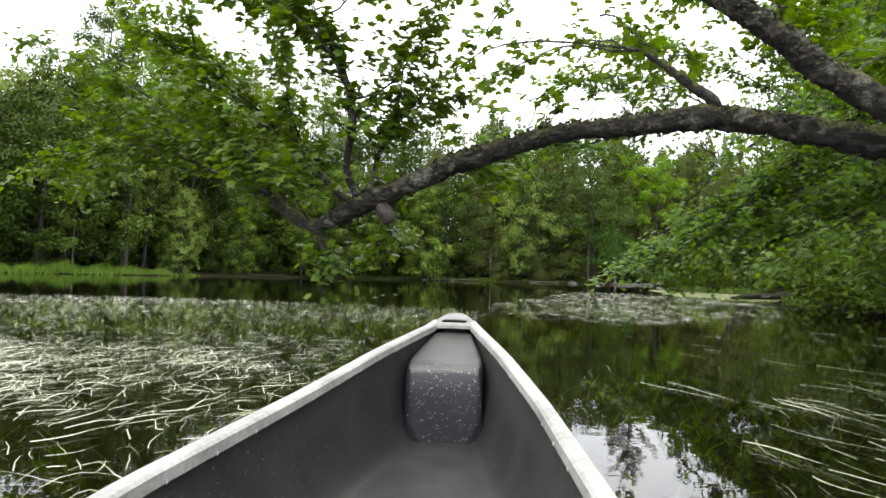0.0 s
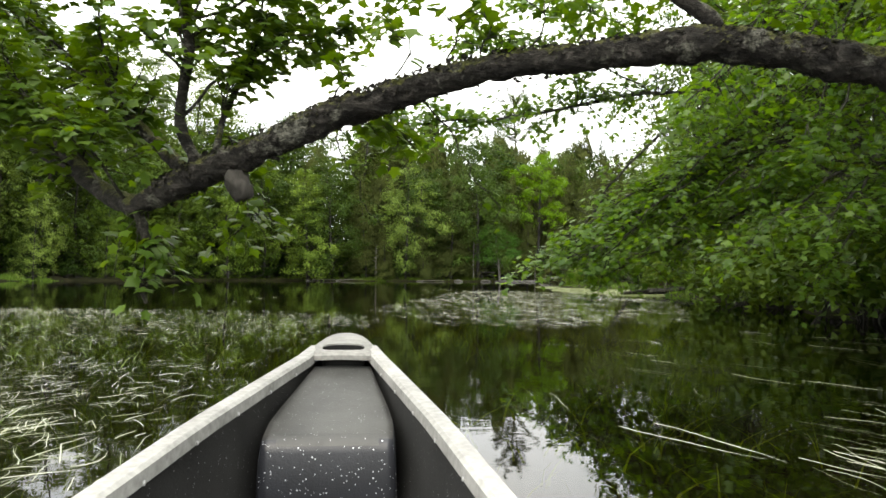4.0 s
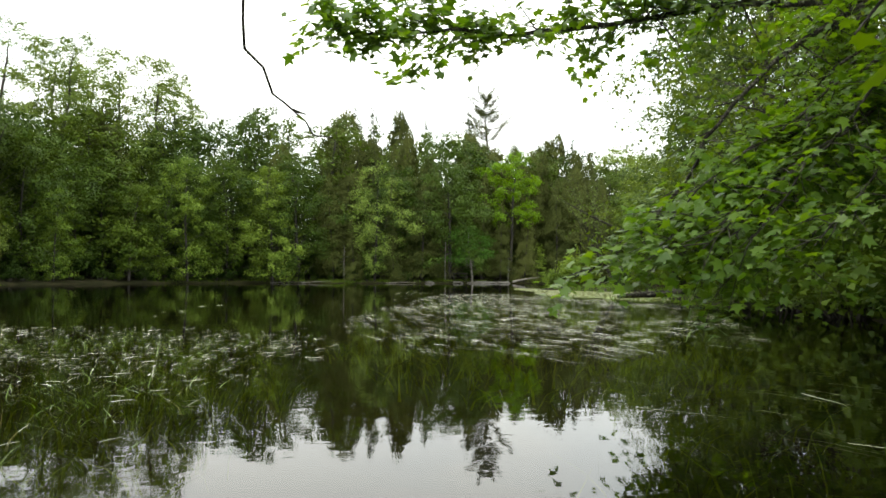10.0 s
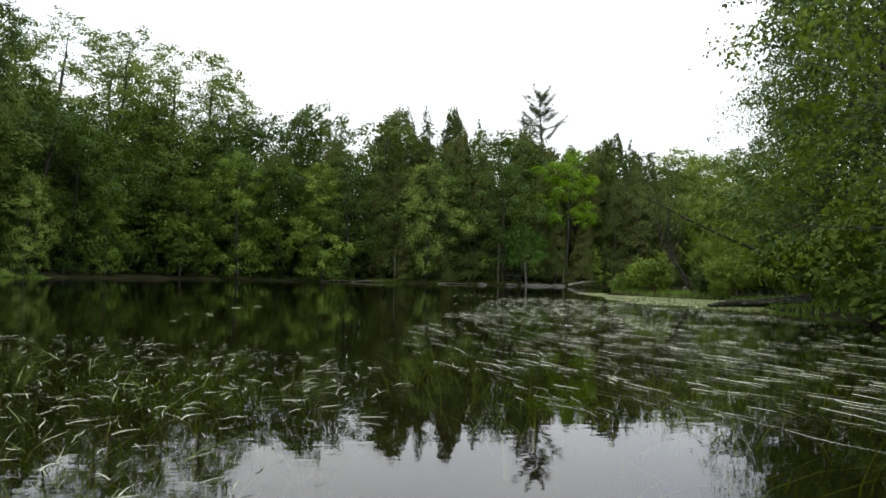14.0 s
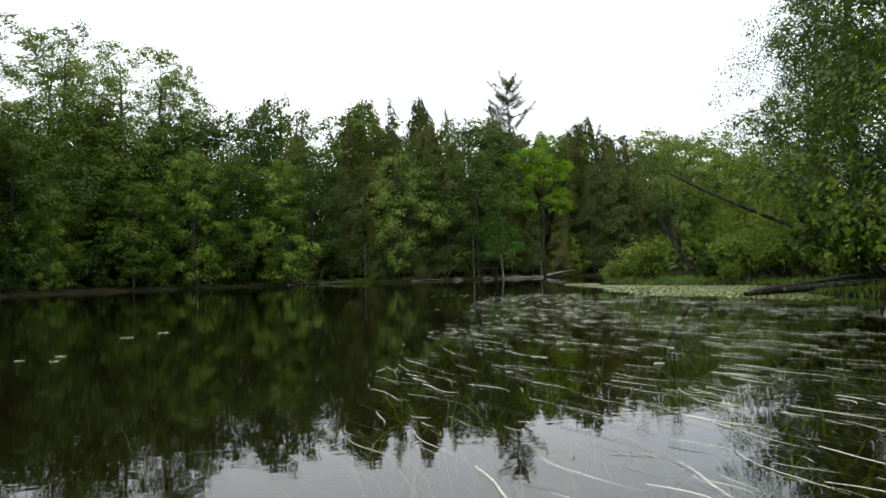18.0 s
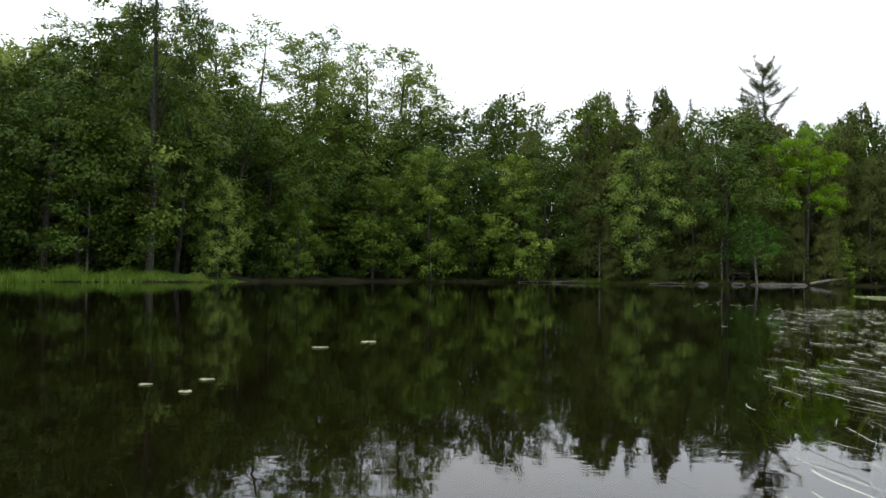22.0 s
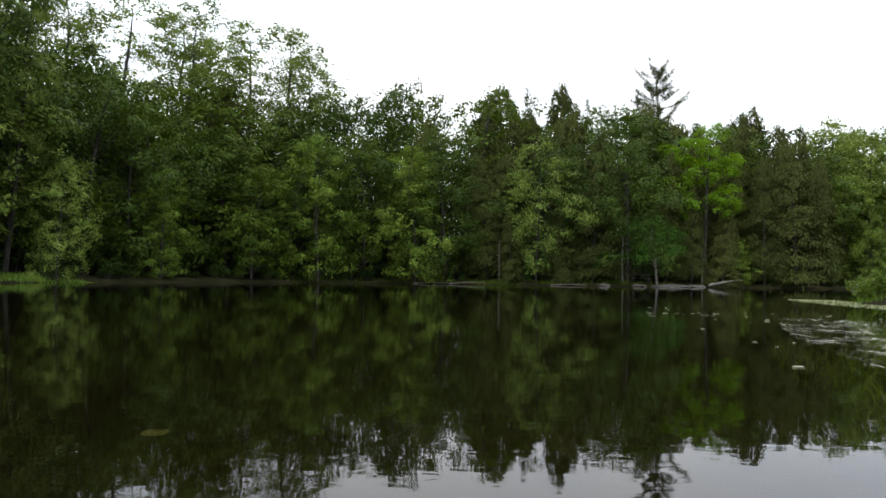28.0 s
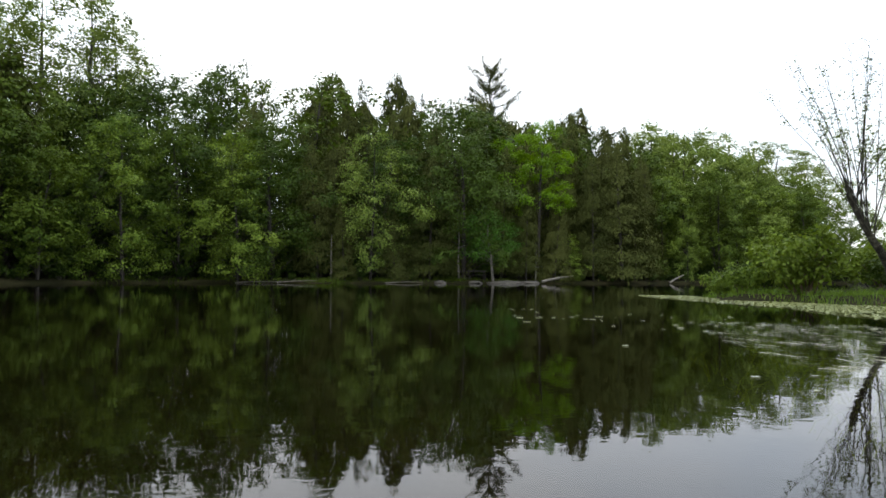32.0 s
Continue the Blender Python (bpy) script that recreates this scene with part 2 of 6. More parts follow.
def mossy_bark(name):
    """Dark furrowed bark, ridges running along the limb, lichen in patches and moss where it faces up."""
    m, nodes, links, out = material(name)
    ridge = noise_node(nodes, links, 26.0, 6.0, stretch=(0.28, 1, 1), rough=0.7)
    fine = noise_node(nodes, links, 95.0, 4.0, stretch=(0.5, 1, 1))
    patch = noise_node(nodes, links, 5.5, 5.0, rough=0.65)
    tuft = noise_node(nodes, links, 9.0, 6.0, rough=0.7)
    wood = ramp_node(nodes, links, ridge.outputs["Fac"], [(0.36, (0.005, 0.0046, 0.004)), (0.54, (0.022, 0.020, 0.017)), (0.72, (0.080, 0.074, 0.065))])
    grey = ramp_node(nodes, links, fine.outputs["Fac"], [(0.35, (0.030, 0.031, 0.025)), (0.65, (0.17, 0.17, 0.14))])
    green = ramp_node(nodes, links, fine.outputs["Fac"], [(0.35, (0.022, 0.027, 0.006)), (0.65, (0.105, 0.108, 0.030))])
    where = ramp_node(nodes, links, patch.outputs["Fac"], [(0.56, (0, 0, 0)), (0.62, (0.8, 0.8, 0.8))])
    geo = nodes.new("ShaderNodeNewGeometry")
    sep = nodes.new("ShaderNodeSeparateXYZ")
    links.new(geo.outputs["Normal"], sep.inputs["Vector"])
    add = nodes.new("ShaderNodeMath")
    add.operation = "MULTIPLY_ADD"
    add.inputs[1].default_value = 0.34
    links.new(sep.outputs["Z"], add.inputs[0])
    links.new(tuft.outputs["Fac"], add.inputs[2])
    top = ramp_node(nodes, links, add.outputs["Value"], [(0.66, (0, 0, 0)), (0.76, (0.9, 0.9, 0.9))])
    last = wood.outputs["Color"]
    for fac, col in ((where, grey), (top, green)):
        mx = nodes.new("ShaderNodeMix")
        mx.data_type = "RGBA"
        links.new(fac.outputs["Color"], mx.inputs["Factor"])
        links.new(last, mx.inputs["A"])
        links.new(col.outputs["Color"], mx.inputs["B"])
        last = mx.outputs["Result"]
    b = nodes.new("ShaderNodeBsdfPrincipled")
    b.inputs["Roughness"].default_value, b.inputs["Specular IOR Level"].default_value = 0.92, 0.2
    links.new(last, b.inputs["Base Color"])
    b1 = nodes.new("ShaderNodeBump")
    b1.inputs["Strength"].default_value, b1.inputs["Distance"].default_value = 1.0, 0.04
    links.new(ridge.outputs["Fac"], b1.inputs["Height"])
    b2 = nodes.new("ShaderNodeBump")
    b2.inputs["Strength"].default_value, b2.inputs["Distance"].default_value = 0.6, 0.012
    links.new(fine.outputs["Fac"], b2.inputs["Height"])
    links.new(b1.outputs["Normal"], b2.inputs["Normal"])
    links.new(b2.outputs["Normal"], b.inputs["Normal"])
    links.new(b.outputs["BSDF"], out.inputs["Surface"])
    return m


BARK_MOSSY = mossy_bark("mossy_maple_bark")
BARK_GREY = rough_surface("grey_bark", (0.0065, 0.0058, 0.0047), (0.0418, 0.0389, 0.0331), 4.0, 30.0, 0.9, 0.7, (1, 1, 0.3), None, 0.03)
BARK_PALE = rough_surface("pale_bark", (0.04, 0.037, 0.033), (0.18, 0.172, 0.155), 4.0, 30.0, 0.85, 0.4, (1, 1, 0.4))
BARK_TWIG = rough_surface("reddish_twig_bark", (0.030, 0.018, 0.012), (0.11, 0.075, 0.052), 6.0, 40.0, 0.85, 0.4)
SOIL = rough_surface("bank_soil_and_litter", (0.006, 0.006, 0.003), (0.036, 0.030, 0.016), 0.5, 6.0, 0.98, 0.8, None, (0.013, 0.014, 0.005), 0.06, 0.05)
BED = rough_surface("dark_pond_bed", (0.002, 0.002, 0.001), (0.010, 0.010, 0.003), 0.8, 5.0, 0.95, 0.4, None, (0.004, 0.004, 0.0015), 0.05)
STONE = rough_surface("shore_stone", (0.0240, 0.0228, 0.0198), (0.0900, 0.0870, 0.0780), 2.0, 20.0, 0.9, 0.6)
WATER = water_material()
HULL = speckled_plastic("grey_hull_plastic", (0.016, 0.0158, 0.0152), (0.30, 0.31, 0.32), 0.55, 0.55, 0.3)
CHAMBER = speckled_plastic("worn_grey_chamber_plastic", (0.044, 0.044, 0.042), (0.36, 0.37, 0.38), 0.5, 0.55)
HULL_DARK = speckled_plastic("dark_block_plastic", (0.014, 0.015, 0.019), (0.5, 0.52, 0.55), 0.35, 0.72, 0.45)
RAIL = rough_surface("weathered_pale_rail", (0.1445, 0.1428, 0.1360), (0.3060, 0.3026, 0.2890), 5.0, 60.0, 0.5, 0.15, None, None, 0.002)
CAP = rough_surface("pale_grey_cap_plastic", (0.1152, 0.1138, 0.1066), (0.2304, 0.2275, 0.2146), 7.0, 70.0, 0.55, 0.15, None, None, 0.002)
# near-black colour that imitates the shade inside the hand slot
SLOT_SHADE = rough_surface("slot_shade_black", (0.004, 0.004, 0.004), (0.010, 0.010, 0.010), 8.0, 40.0, 0.95, 0.1)
RIVET = rough_surface("dull_rivet_metal", (0.18, 0.18, 0.18), (0.4, 0.4, 0.4), 30.0, 90.0, 0.4, 0.1)

LEAF_MAPLE = leaf_material("maple_leaf", (0.027, 0.074, 0.008), (0.098, 0.178, 0.019), 0.58, 0.4, 1.1, 0.38)
# maple leaf darkened in colour for leaves seen backlit against the sky
LEAF_BACKLIT_MAPLE = leaf_material("backlit_maple_leaf", (0.021, 0.053, 0.005), (0.078, 0.138, 0.013), 0.44, 0.3, 1.1, 0.45)
LEAF_GREEN = leaf_material("green_leaf", (0.0139, 0.0346, 0.0036), (0.0626, 0.0973, 0.0116), 0.2, 0.06, 0.35)
LEAF_OAK = leaf_material("oak_leaf", (0.0459, 0.0822, 0.0145), (0.1452, 0.1997, 0.0411), 0.24, 0.06, 0.35)
LEAF_BANK = leaf_material("bank_leaf", (0.0255, 0.0510, 0.0043), (0.0892, 0.1318, 0.0170), 0.36, 0.06, 0.5)
LEAF_DEEP = leaf_material("deep_green_leaf", (0.0102, 0.0265, 0.0037), (0.0465, 0.0780, 0.0120), 0.2, 0.06, 0.35)
LEAF_LIGHT = leaf_material("light_green_leaf", (0.0352, 0.0737, 0.0074), (0.1374, 0.1959, 0.0301), 0.22, 0.06, 0.4)
LEAF_BUSH = leaf_material("bush_leaf", (0.0291, 0.0612, 0.0061), (0.1148, 0.1683, 0.0229), 0.28, 0.08, 1.2)
LEAF_GREY = leaf_material("thin_bank_leaf", (0.020, 0.044, 0.008), (0.082, 0.125, 0.028), 0.24, 0.1, 0.8)
LEAF_LIME = leaf_material("lime_leaf", (0.0427, 0.1013, 0.0046), (0.1029, 0.1948, 0.0130), 0.38, 0.06, 0.5)
LEAF_PALE = leaf_material("pale_olive_leaf", (0.0542, 0.0954, 0.0154), (0.1743, 0.2345, 0.0502), 0.22, 0.06, 0.5)
LEAF_TEAL = leaf_material("bluish_green_leaf", (0.0190, 0.0605, 0.0072), (0.0589, 0.1310, 0.0189), 0.3, 0.06, 0.7)
LEAF_CEDAR = leaf_material("cedar_spray", (0.0206, 0.0304, 0.0078), (0.0710, 0.0826, 0.0235), 0.15, 0.03, 0.3, 0.8)
# leaf colour darkened to paint the shade under the wood's trees
LEAF_SHADE = leaf_material("shade_darkened_leaf", (0.008, 0.020, 0.003), (0.034, 0.058, 0.010), 0.15, 0.04, 0.5)
LEAF_SPRUCE = leaf_material("spruce_needles", (0.012, 0.024, 0.009), (0.034, 0.052, 0.020), 0.15, 0.1, 0.4, 0.7)
LEAF_SEDGE = leaf_material("sedge_blade", (0.040, 0.090, 0.008), (0.110, 0.190, 0.022), 0.3, 0.2, 0.2)
LEAF_SHOOT = leaf_material("young_shoot", (0.045, 0.090, 0.008), (0.130, 0.200, 0.028), 0.3, 0.2, 0.3)
# base colour paled to imitate white sky mirrored in the blades
LEAF_RIBBON_SHEEN = leaf_material("sky_sheen_ribbon_leaf", (0.120, 0.150, 0.055), (0.460, 0.475, 0.330), 0.12, 0.9, 0.5, 0.2)
LEAF_WEED = leaf_material("curled_weed_leaf", (0.0531, 0.1150, 0.0094), (0.2444, 0.3450, 0.0891), 0.25, 0.6, 0.6, 0.3)
LEAF_SUNK = leaf_material("sunken_weed", (0.070, 0.110, 0.008), (0.220, 0.290, 0.035), 0.2, 0.1, 0.5, 0.7)
# pad green paled so its colour carries the sky's reflection
LEAF_PAD_SHEEN = leaf_material("lily_pad", (0.130, 0.165, 0.080), (0.340, 0.370, 0.230), 0.1, 1.0, 1.5, 0.2)
LEAF_ALGAE = leaf_material("algae_mat", (0.062, 0.090, 0.016), (0.165, 0.195, 0.058), 0.1, 0.4, 0.6, 0.5)


# ---------------------------------------------------------------- mesh helpers
def part(name, bm, mat, parent=None, label="", smooth=False):
    """Links a bmesh as one mesh object, under a thing or a part."""
    me = bpy.data.meshes.new(name)
    bm.to_mesh(me)
    bm.free()
    return part_mesh(name, me, mat, parent, label, smooth)


def part_mesh(name, me, mat, parent=None, label="", smooth=False):
    me.materials.append(mat)
    if smooth:
        me.polygons.foreach_set("use_smooth", [True] * len(me.polygons))
    ob = new(name, me)
    if parent is not None:
        ob.parent = parent
    if label:
        ob["label"] = label
    return ob


def mesh_np(name, verts, faces):
    """A mesh from an array of points and an array of faces that all have the same number of corners."""
    me = bpy.data.meshes.new(name)
    faces = np.asarray(faces, np.int32)
    n, k = faces.shape
    me.vertices.add(len(verts))
    me.vertices.foreach_set("co", np.asarray(verts, np.float32).ravel())
    me.loops.add(n * k)
    me.loops.foreach_set("vertex_index", faces.ravel())
    me.polygons.add(n)
    me.polygons.foreach_set("loop_start", np.arange(n, dtype=np.int32) * k)
    me.update(calc_edges=True)
    return me


def unit(v):
    return v / np.maximum(np.linalg.norm(v, axis=-1, keepdims=True), 1e-9)


def tubes(lines, sides=6):
    """Verts and quads of tapered tubes: each line is (points (n,3), radii (n,))."""
    vs, fs, base = [], [], 0
    for pts, rad in lines:
        pts, rad = np.asarray(pts, float), np.asarray(rad, float)
        n = len(pts)
        tan = unit(np.gradient(pts, axis=0))
        ref = np.array([0.0, 0.0, 1.0]) if abs(tan[0][2]) < 0.8 else np.array([1.0, 0.0, 0.0])
        a = unit(np.cross(tan, ref))
        b = np.cross(tan, a)
        ang = np.linspace(0, 2 * np.pi, sides, endpoint=False)
        ring = pts[:, None] + rad[:, None, None] * (np.cos(ang)[None, :, None] * a[:, None] + np.sin(ang)[None, :, None] * b[:, None])
        vs.append(ring.reshape(-1, 3))
        i = np.arange(n - 1)[:, None] * sides
        j = np.arange(sides)[None]
        k = (j + 1) % sides
        fs.append(np.stack([i + j, i + k, i + sides + k, i + sides + j], -1).reshape(-1, 4) + base)
        base += n * sides
    return np.concatenate(vs), np.concatenate(fs)


def curve_points(ctrl, n):
    """A smooth line through control points (Catmull-Rom)."""
    p = np.asarray(ctrl, float)
    p = np.vstack([2 * p[0] - p[1], p, 2 * p[-1] - p[-2]])
    segs = len(p) - 3
    out = []
    for u in np.linspace(0, segs - 1e-6, n):
        i = int(u)
        t = u - i
        a, b, c, d = p[i : i + 4]
        out.append(0.5 * (2 * b + (c - a) * t + (2 * a - 5 * b + 4 * c - d) * t**2 + (3 * b - a - 3 * c + d) * t**3))
    return np.array(out)


# Outlines of one leaf in its own plane: length along y, a fold along the middle.
KITE = np.array([(0, 0, 0), (0.42, 0.45, 0.10), (0, 1.0, -0.06), (-0.42, 0.45, 0.10)])
KITE_F = np.array([(0, 1, 2), (0, 2, 3)])
TRI = np.array([(-0.46, 0.05, 0.0), (0.52, 0.28, 0.08), (-0.02, 1.0, -0.05)])
TRI_F = np.array([(0, 1, 2)])
SPRAY = np.array([(-0.17, 0.0, 0.0), (0.20, 0.22, 0.05), (0.0, 1.0, -0.05)])
LOBED_RIM = [(0.0, 0.0), (0.40, 0.06), (0.33, 0.28), (0.60, 0.58), (0.27, 0.62), (0.05, 1.04), (-0.27, 0.64), (-0.62, 0.56), (-0.32, 0.27), (-0.38, 0.08)]
LOBED = np.array([(0.0, 0.36, 0.04)] + [(x, y, -0.10 * y * y - 0.16 * x * x) for x, y in LOBED_RIM])
LOBED_F = np.array([(0, 1 + k, 1 + (k + 1) % len(LOBED_RIM)) for k in range(len(LOBED_RIM))])
FIVE_RIM = [(0.0, 0.0), (0.44, 0.10), (0.26, 0.30), (0.56, 0.60), (0.20, 0.62), (0.0, 1.06), (-0.22, 0.62), (-0.58, 0.56), (-0.25, 0.30), (-0.42, 0.10)]
FIVE = np.array([(x, y, 0.05 - 0.12 * y * y - 0.16 * x * x) for x, y in FIVE_RIM])
FIVE_F = np.array([(0, 1, 2), (2, 3, 4), (4, 5, 6), (6, 7, 8), (8, 9, 0), (0, 2, 8), (2, 4, 6), (2, 6, 8)])


def leaves(centres, ups, sizes, rng, shape=KITE, faces=KITE_F, droop=0.0):
    """Leaves at the centres, facing about along ups, turned at random; verts and triangles."""
    n = len(centres)
    ups = unit(ups)
    rnd = unit(rng.normal(size=(n, 3)))
    if droop:
        rnd = unit(rnd * (1 - droop) + np.array([0, 0, -1.0]) * droop)
    ax_y = unit(rnd - (rnd * ups).sum(-1, keepdims=True) * ups)
    ax_x = np.cross(ax_y, ups)
    loc = shape[None] * sizes[:, None, None]
    v = centres[:, None] + loc[..., :1] * ax_x[:, None] + loc[..., 1:2] * ax_y[:, None] + loc[..., 2:] * ups[:, None]
    f = faces[None] + (np.arange(n) * len(shape))[:, None, None]
    return v.reshape(-1, 3), f.reshape(-1, faces.shape[1])


# ---------------------------------------------------------------- trees
def broadleaf(seed, h, spread, low=0.1, n_blob=60, n_leaf=8000, leaf=0.18, radius=0.17, puff=1.0, top=0.75, fan=0.12, flat=0.75, inner=0.4):
    """Trunk and crown of a broad-leaved tree: limbs run from a tapered trunk to boughs, each bough carries a handful of small leaf tufts."""
    rng = np.random.default_rng(seed)
    zs = np.linspace(0, 1, 9)
    bend = rng.normal(0, 0.03 * h, 2)
    wob = np.cumsum(rng.normal(0, 0.01 * h, (9, 2)), axis=0)
    tr = np.c_[bend[0] * zs**2 + wob[:, 0] * zs, bend[1] * zs**2 + wob[:, 1] * zs, zs * h * 0.9]
    lines = [(tr, radius * (1.25 * (1 - zs) ** 0.8 + 0.06))]
    lean = rng.uniform(0, 2 * np.pi)
    bulge = rng.uniform(0, 6.28, 3)
    cs, rs, outward = [], [], []
    for i in range(n_blob):
        q = (i + rng.uniform(0.1, 0.9)) / n_blob
        f = low + (1 - low) * q
        wide = max(0.2, math.sin(math.pi * (0.14 + 0.86 * q) ** top) ** 0.55)
        az = i * 2.39996 + rng.uniform(-0.7, 0.7)
        uneven = 1 + 0.25 * math.cos(az - lean) + 0.26 * math.sin(3 * az + 7 * q + bulge[0]) * math.sin(9 * q + bulge[1])
        out = spread * wide * (inner + (1.05 - inner) * rng.uniform(0, 1) ** 0.7) * uneven
        foot = np.array([np.interp(max(0.04, f - fan - 0.1 * out / h), zs, tr[:, k]) for k in range(3)])
        axis = np.array([np.interp(min(f, 0.99), zs, tr[:, k]) for k in range(3)])
        c = axis + [math.cos(az) * out, math.sin(az) * out, -0.12 * out * (1 - q)]
        c[2] = min(c[2] + 0.03 * h * q, h - 0.05 * spread)
        r = spread * rng.uniform(0.17, 0.36) * puff * (0.7 + 0.4 * wide)
        mid = (foot + c) / 2 + rng.normal(0, 0.04 * spread, 3) + [0, 0, 0.10 * out]
        lines.append((np.array([foot, mid, c]), radius * 0.3 * (1.15 - f) * np.array([1, 0.6, 0.12])))
        for _ in range(rng.integers(6, 11)):
            d = unit(rng.normal(size=3) + [0.5 * math.cos(az), 0.5 * math.sin(az), 0.7])
            cs.append(c + d * r * rng.uniform(0.5, 1.1) * [1.15, 1.15, flat])
            rs.append(r * rng.uniform(0.28, 0.55))
            outward.append(d)
    cs, rs, outward = np.array(cs), np.array(rs), np.array(outward)
    pick = rng.choice(len(cs), n_leaf, p=rs**2 / (rs**2).sum())
    d = unit(rng.normal(size=(n_leaf, 3)) + [0, 0, 0.35])
    rr = rng.uniform(0.1, 1.0, (n_leaf, 1)) ** 0.5
    cen = cs[pick] + d * rr * rs[pick][:, None] * [1.2, 1.2, 0.8] + rng.normal(0, 0.05, (n_leaf, 3))
    ups = unit(d * 0.35 + outward[pick] * 0.75 + [0, 0, 0.35] + rng.normal(0, 0.38, (n_leaf, 3)))
    lv, lf = leaves(cen, ups, leaf * rng.uniform(0.5, 1.25, n_leaf), rng, TRI, TRI_F, 0.3)
    tv, tf = tubes(lines[:1], 7)
    sv, sf = tubes(lines[1:], 3)
    tv, tf = np.concatenate([tv, sv]), np.concatenate([tf, sf + len(tv)])
    return mesh_np("trunk", tv, tf), mesh_np("crown", lv, lf)


def cedar(seed, h, spread, n_leaf=8000, leaf=0.24, low=0.05, point=0.75, radius=0.14, shag=0.18):
    """Trunk and crown of a dense, pointed conifer: drooping flat sprays hung in ragged tiers."""
    rng = np.random.default_rng(seed)
    zs = np.linspace(0, 1, 7)
    tr = np.c_[np.cumsum(rng.normal(0, 0.0008 * h, (7, 2)), axis=0), zs * h]
    lines = [(tr, radius * (1.02 - zs) + 0.01)]
    n_b = 150
    f0 = low + (0.99 - low) * (np.arange(n_b) + rng.uniform(0, 1, n_b)) / n_b
    az0 = rng.uniform(0, 2 * np.pi, n_b)
    ln0 = spread * (1 - f0) ** point * rng.uniform(0.75, 1.15, n_b) + 0.10
    for f, az, ln in list(zip(f0, az0, ln0))[::5]:
        base = np.array([np.interp(f, zs, tr[:, k]) for k in range(3)])
        lines.append((np.array([base, base + [math.cos(az) * ln * 0.9, math.sin(az) * ln * 0.9, -0.1 * ln]]), np.array([0.03, 0.006])))
    pick = rng.choice(n_b, n_leaf, p=(ln0 + 0.4) / (ln0 + 0.4).sum())
    u = rng.uniform(0.35, 1.05, n_leaf) ** 0.6
    az = az0[pick] + rng.normal(0, 0.28, n_leaf)
    ln = ln0[pick] * u
    ax = np.stack([np.interp(f0[pick], zs, tr[:, k]) for k in range(3)], -1)
    out = np.stack([np.cos(az), np.sin(az), 0 * az], -1)
    cen = ax + out * ln[:, None] + rng.normal(0, 1, (n_leaf, 3)) * [0.10, 0.10, shag]
    cen[:, 2] += 0.10 * ln - 0.30 * ln * u**2
    ups = unit(out * 0.9 + [0, 0, 0.45] + rng.normal(0, 0.35, (n_leaf, 3)))
    lv, lf = leaves(cen, ups, leaf * rng.uniform(0.5, 1.25, n_leaf) * np.clip(0.5 + ln, 0.55, 1), rng, SPRAY, TRI_F, droop=0.7)
    tv, tf = tubes(lines, 4)
    return mesh_np("trunk", tv, tf), mesh_np("crown", lv, lf)


def tall_pine(seed, h, spread, n_leaf=9000):
    """A tall white pine: bare trunk, limbs that sweep up, fine brushes of needles along them."""
    rng = np.random.default_rng(seed)
    zs = np.linspace(0, 1, 7)
    tr = np.c_[np.cumsum(rng.normal(0, 0.003 * h, (7, 2)), axis=0), zs * h * 0.93]
    lines, boughs = [(tr, 0.28 * (1.08 - zs))], []
    for i in range(48):
        f = 0.72 + 0.27 * (i + rng.uniform(0, 1)) / 48
        ln = spread * (1.0 - 0.48 * (f - 0.72) / 0.27) * rng.uniform(0.5, 1.1)
        az = rng.uniform(0, 2 * np.pi)
        up = rng.uniform(0.25, 0.75) + 0.7 * max(0, f - 0.9) / 0.1
        base = np.array([np.interp(f, zs, tr[:, k]) for k in range(3)])
        s = np.linspace(0, 1, 6)
        pts = base + np.c_[np.cos(az) * ln * s**0.8, np.sin(az) * ln * s**0.8, ln * up * 0.8 * s**1.6]
        lines.append((pts, np.linspace(0.055, 0.014, 6)))
        boughs.append(pts)
    pick = rng.integers(0, len(boughs), n_leaf)
    u = rng.uniform(0.12, 1.04, n_leaf) ** 0.6 * 5
    k = np.minimum(u.astype(int), 4)
    arr = np.array(boughs)
    a, b_ = arr[pick, k], arr[pick, k + 1]
    cen = a + (b_ - a) * (u - k)[:, None] + rng.normal(0, 0.15, (n_leaf, 3))
    d = unit(rng.normal(size=(n_leaf, 3)))
    lv, lf = leaves(cen, d, 0.34 * rng.uniform(0.5, 1.2, n_leaf), rng, np.array([(-0.06, 0, 0), (0.06, 0.1, 0.02), (0, 1.0, 0)]), TRI_F)
    tv, tf = tubes(lines, 5)
    return mesh_np("trunk", tv, tf), mesh_np("crown", lv, lf)


def stand_tree(name, meshes, bark, leaf_mat, m, label, category="tree", group=""):
    ob = new(name)
    part_mesh("stem" if category == "shrub" else "trunk", meshes[0], bark, ob, smooth=True)
    part_mesh("foliage" if category == "shrub" else "crown", meshes[1], leaf_mat, ob)
    ob.matrix_world = m
    return tagged(ob, label, category, group)


# ---------------------------------------------------------------- shore, ground and water
FAR_SHORE = [(75, 108), (60, 105), (48, 101), (38, 97), (29, 95), (22, 92.5), (14, 91.5), (6, 91), (-2, 90), (-8, 86), (-13, 79),
             (-16.5, 71), (-19, 64), (-24, 59), (-32, 54), (-44, 47), (-54, 34), (-58, 10), (-50, -25)]
NEAR_SHORE = [(-50, -60), (6, -60), (9.5, -20), (7.8, 2), (6.9, 10), (7.6, 12.8), (9.4, 16), (11.2, 22), (12.9, 28), (14.0, 32.5), (16.2, 36), (17.2, 40),
              (15.6, 43.5), (15.2, 47), (16.6, 50.5), (21, 54), (30, 60), (44, 70), (62, 82), (80, 92)]
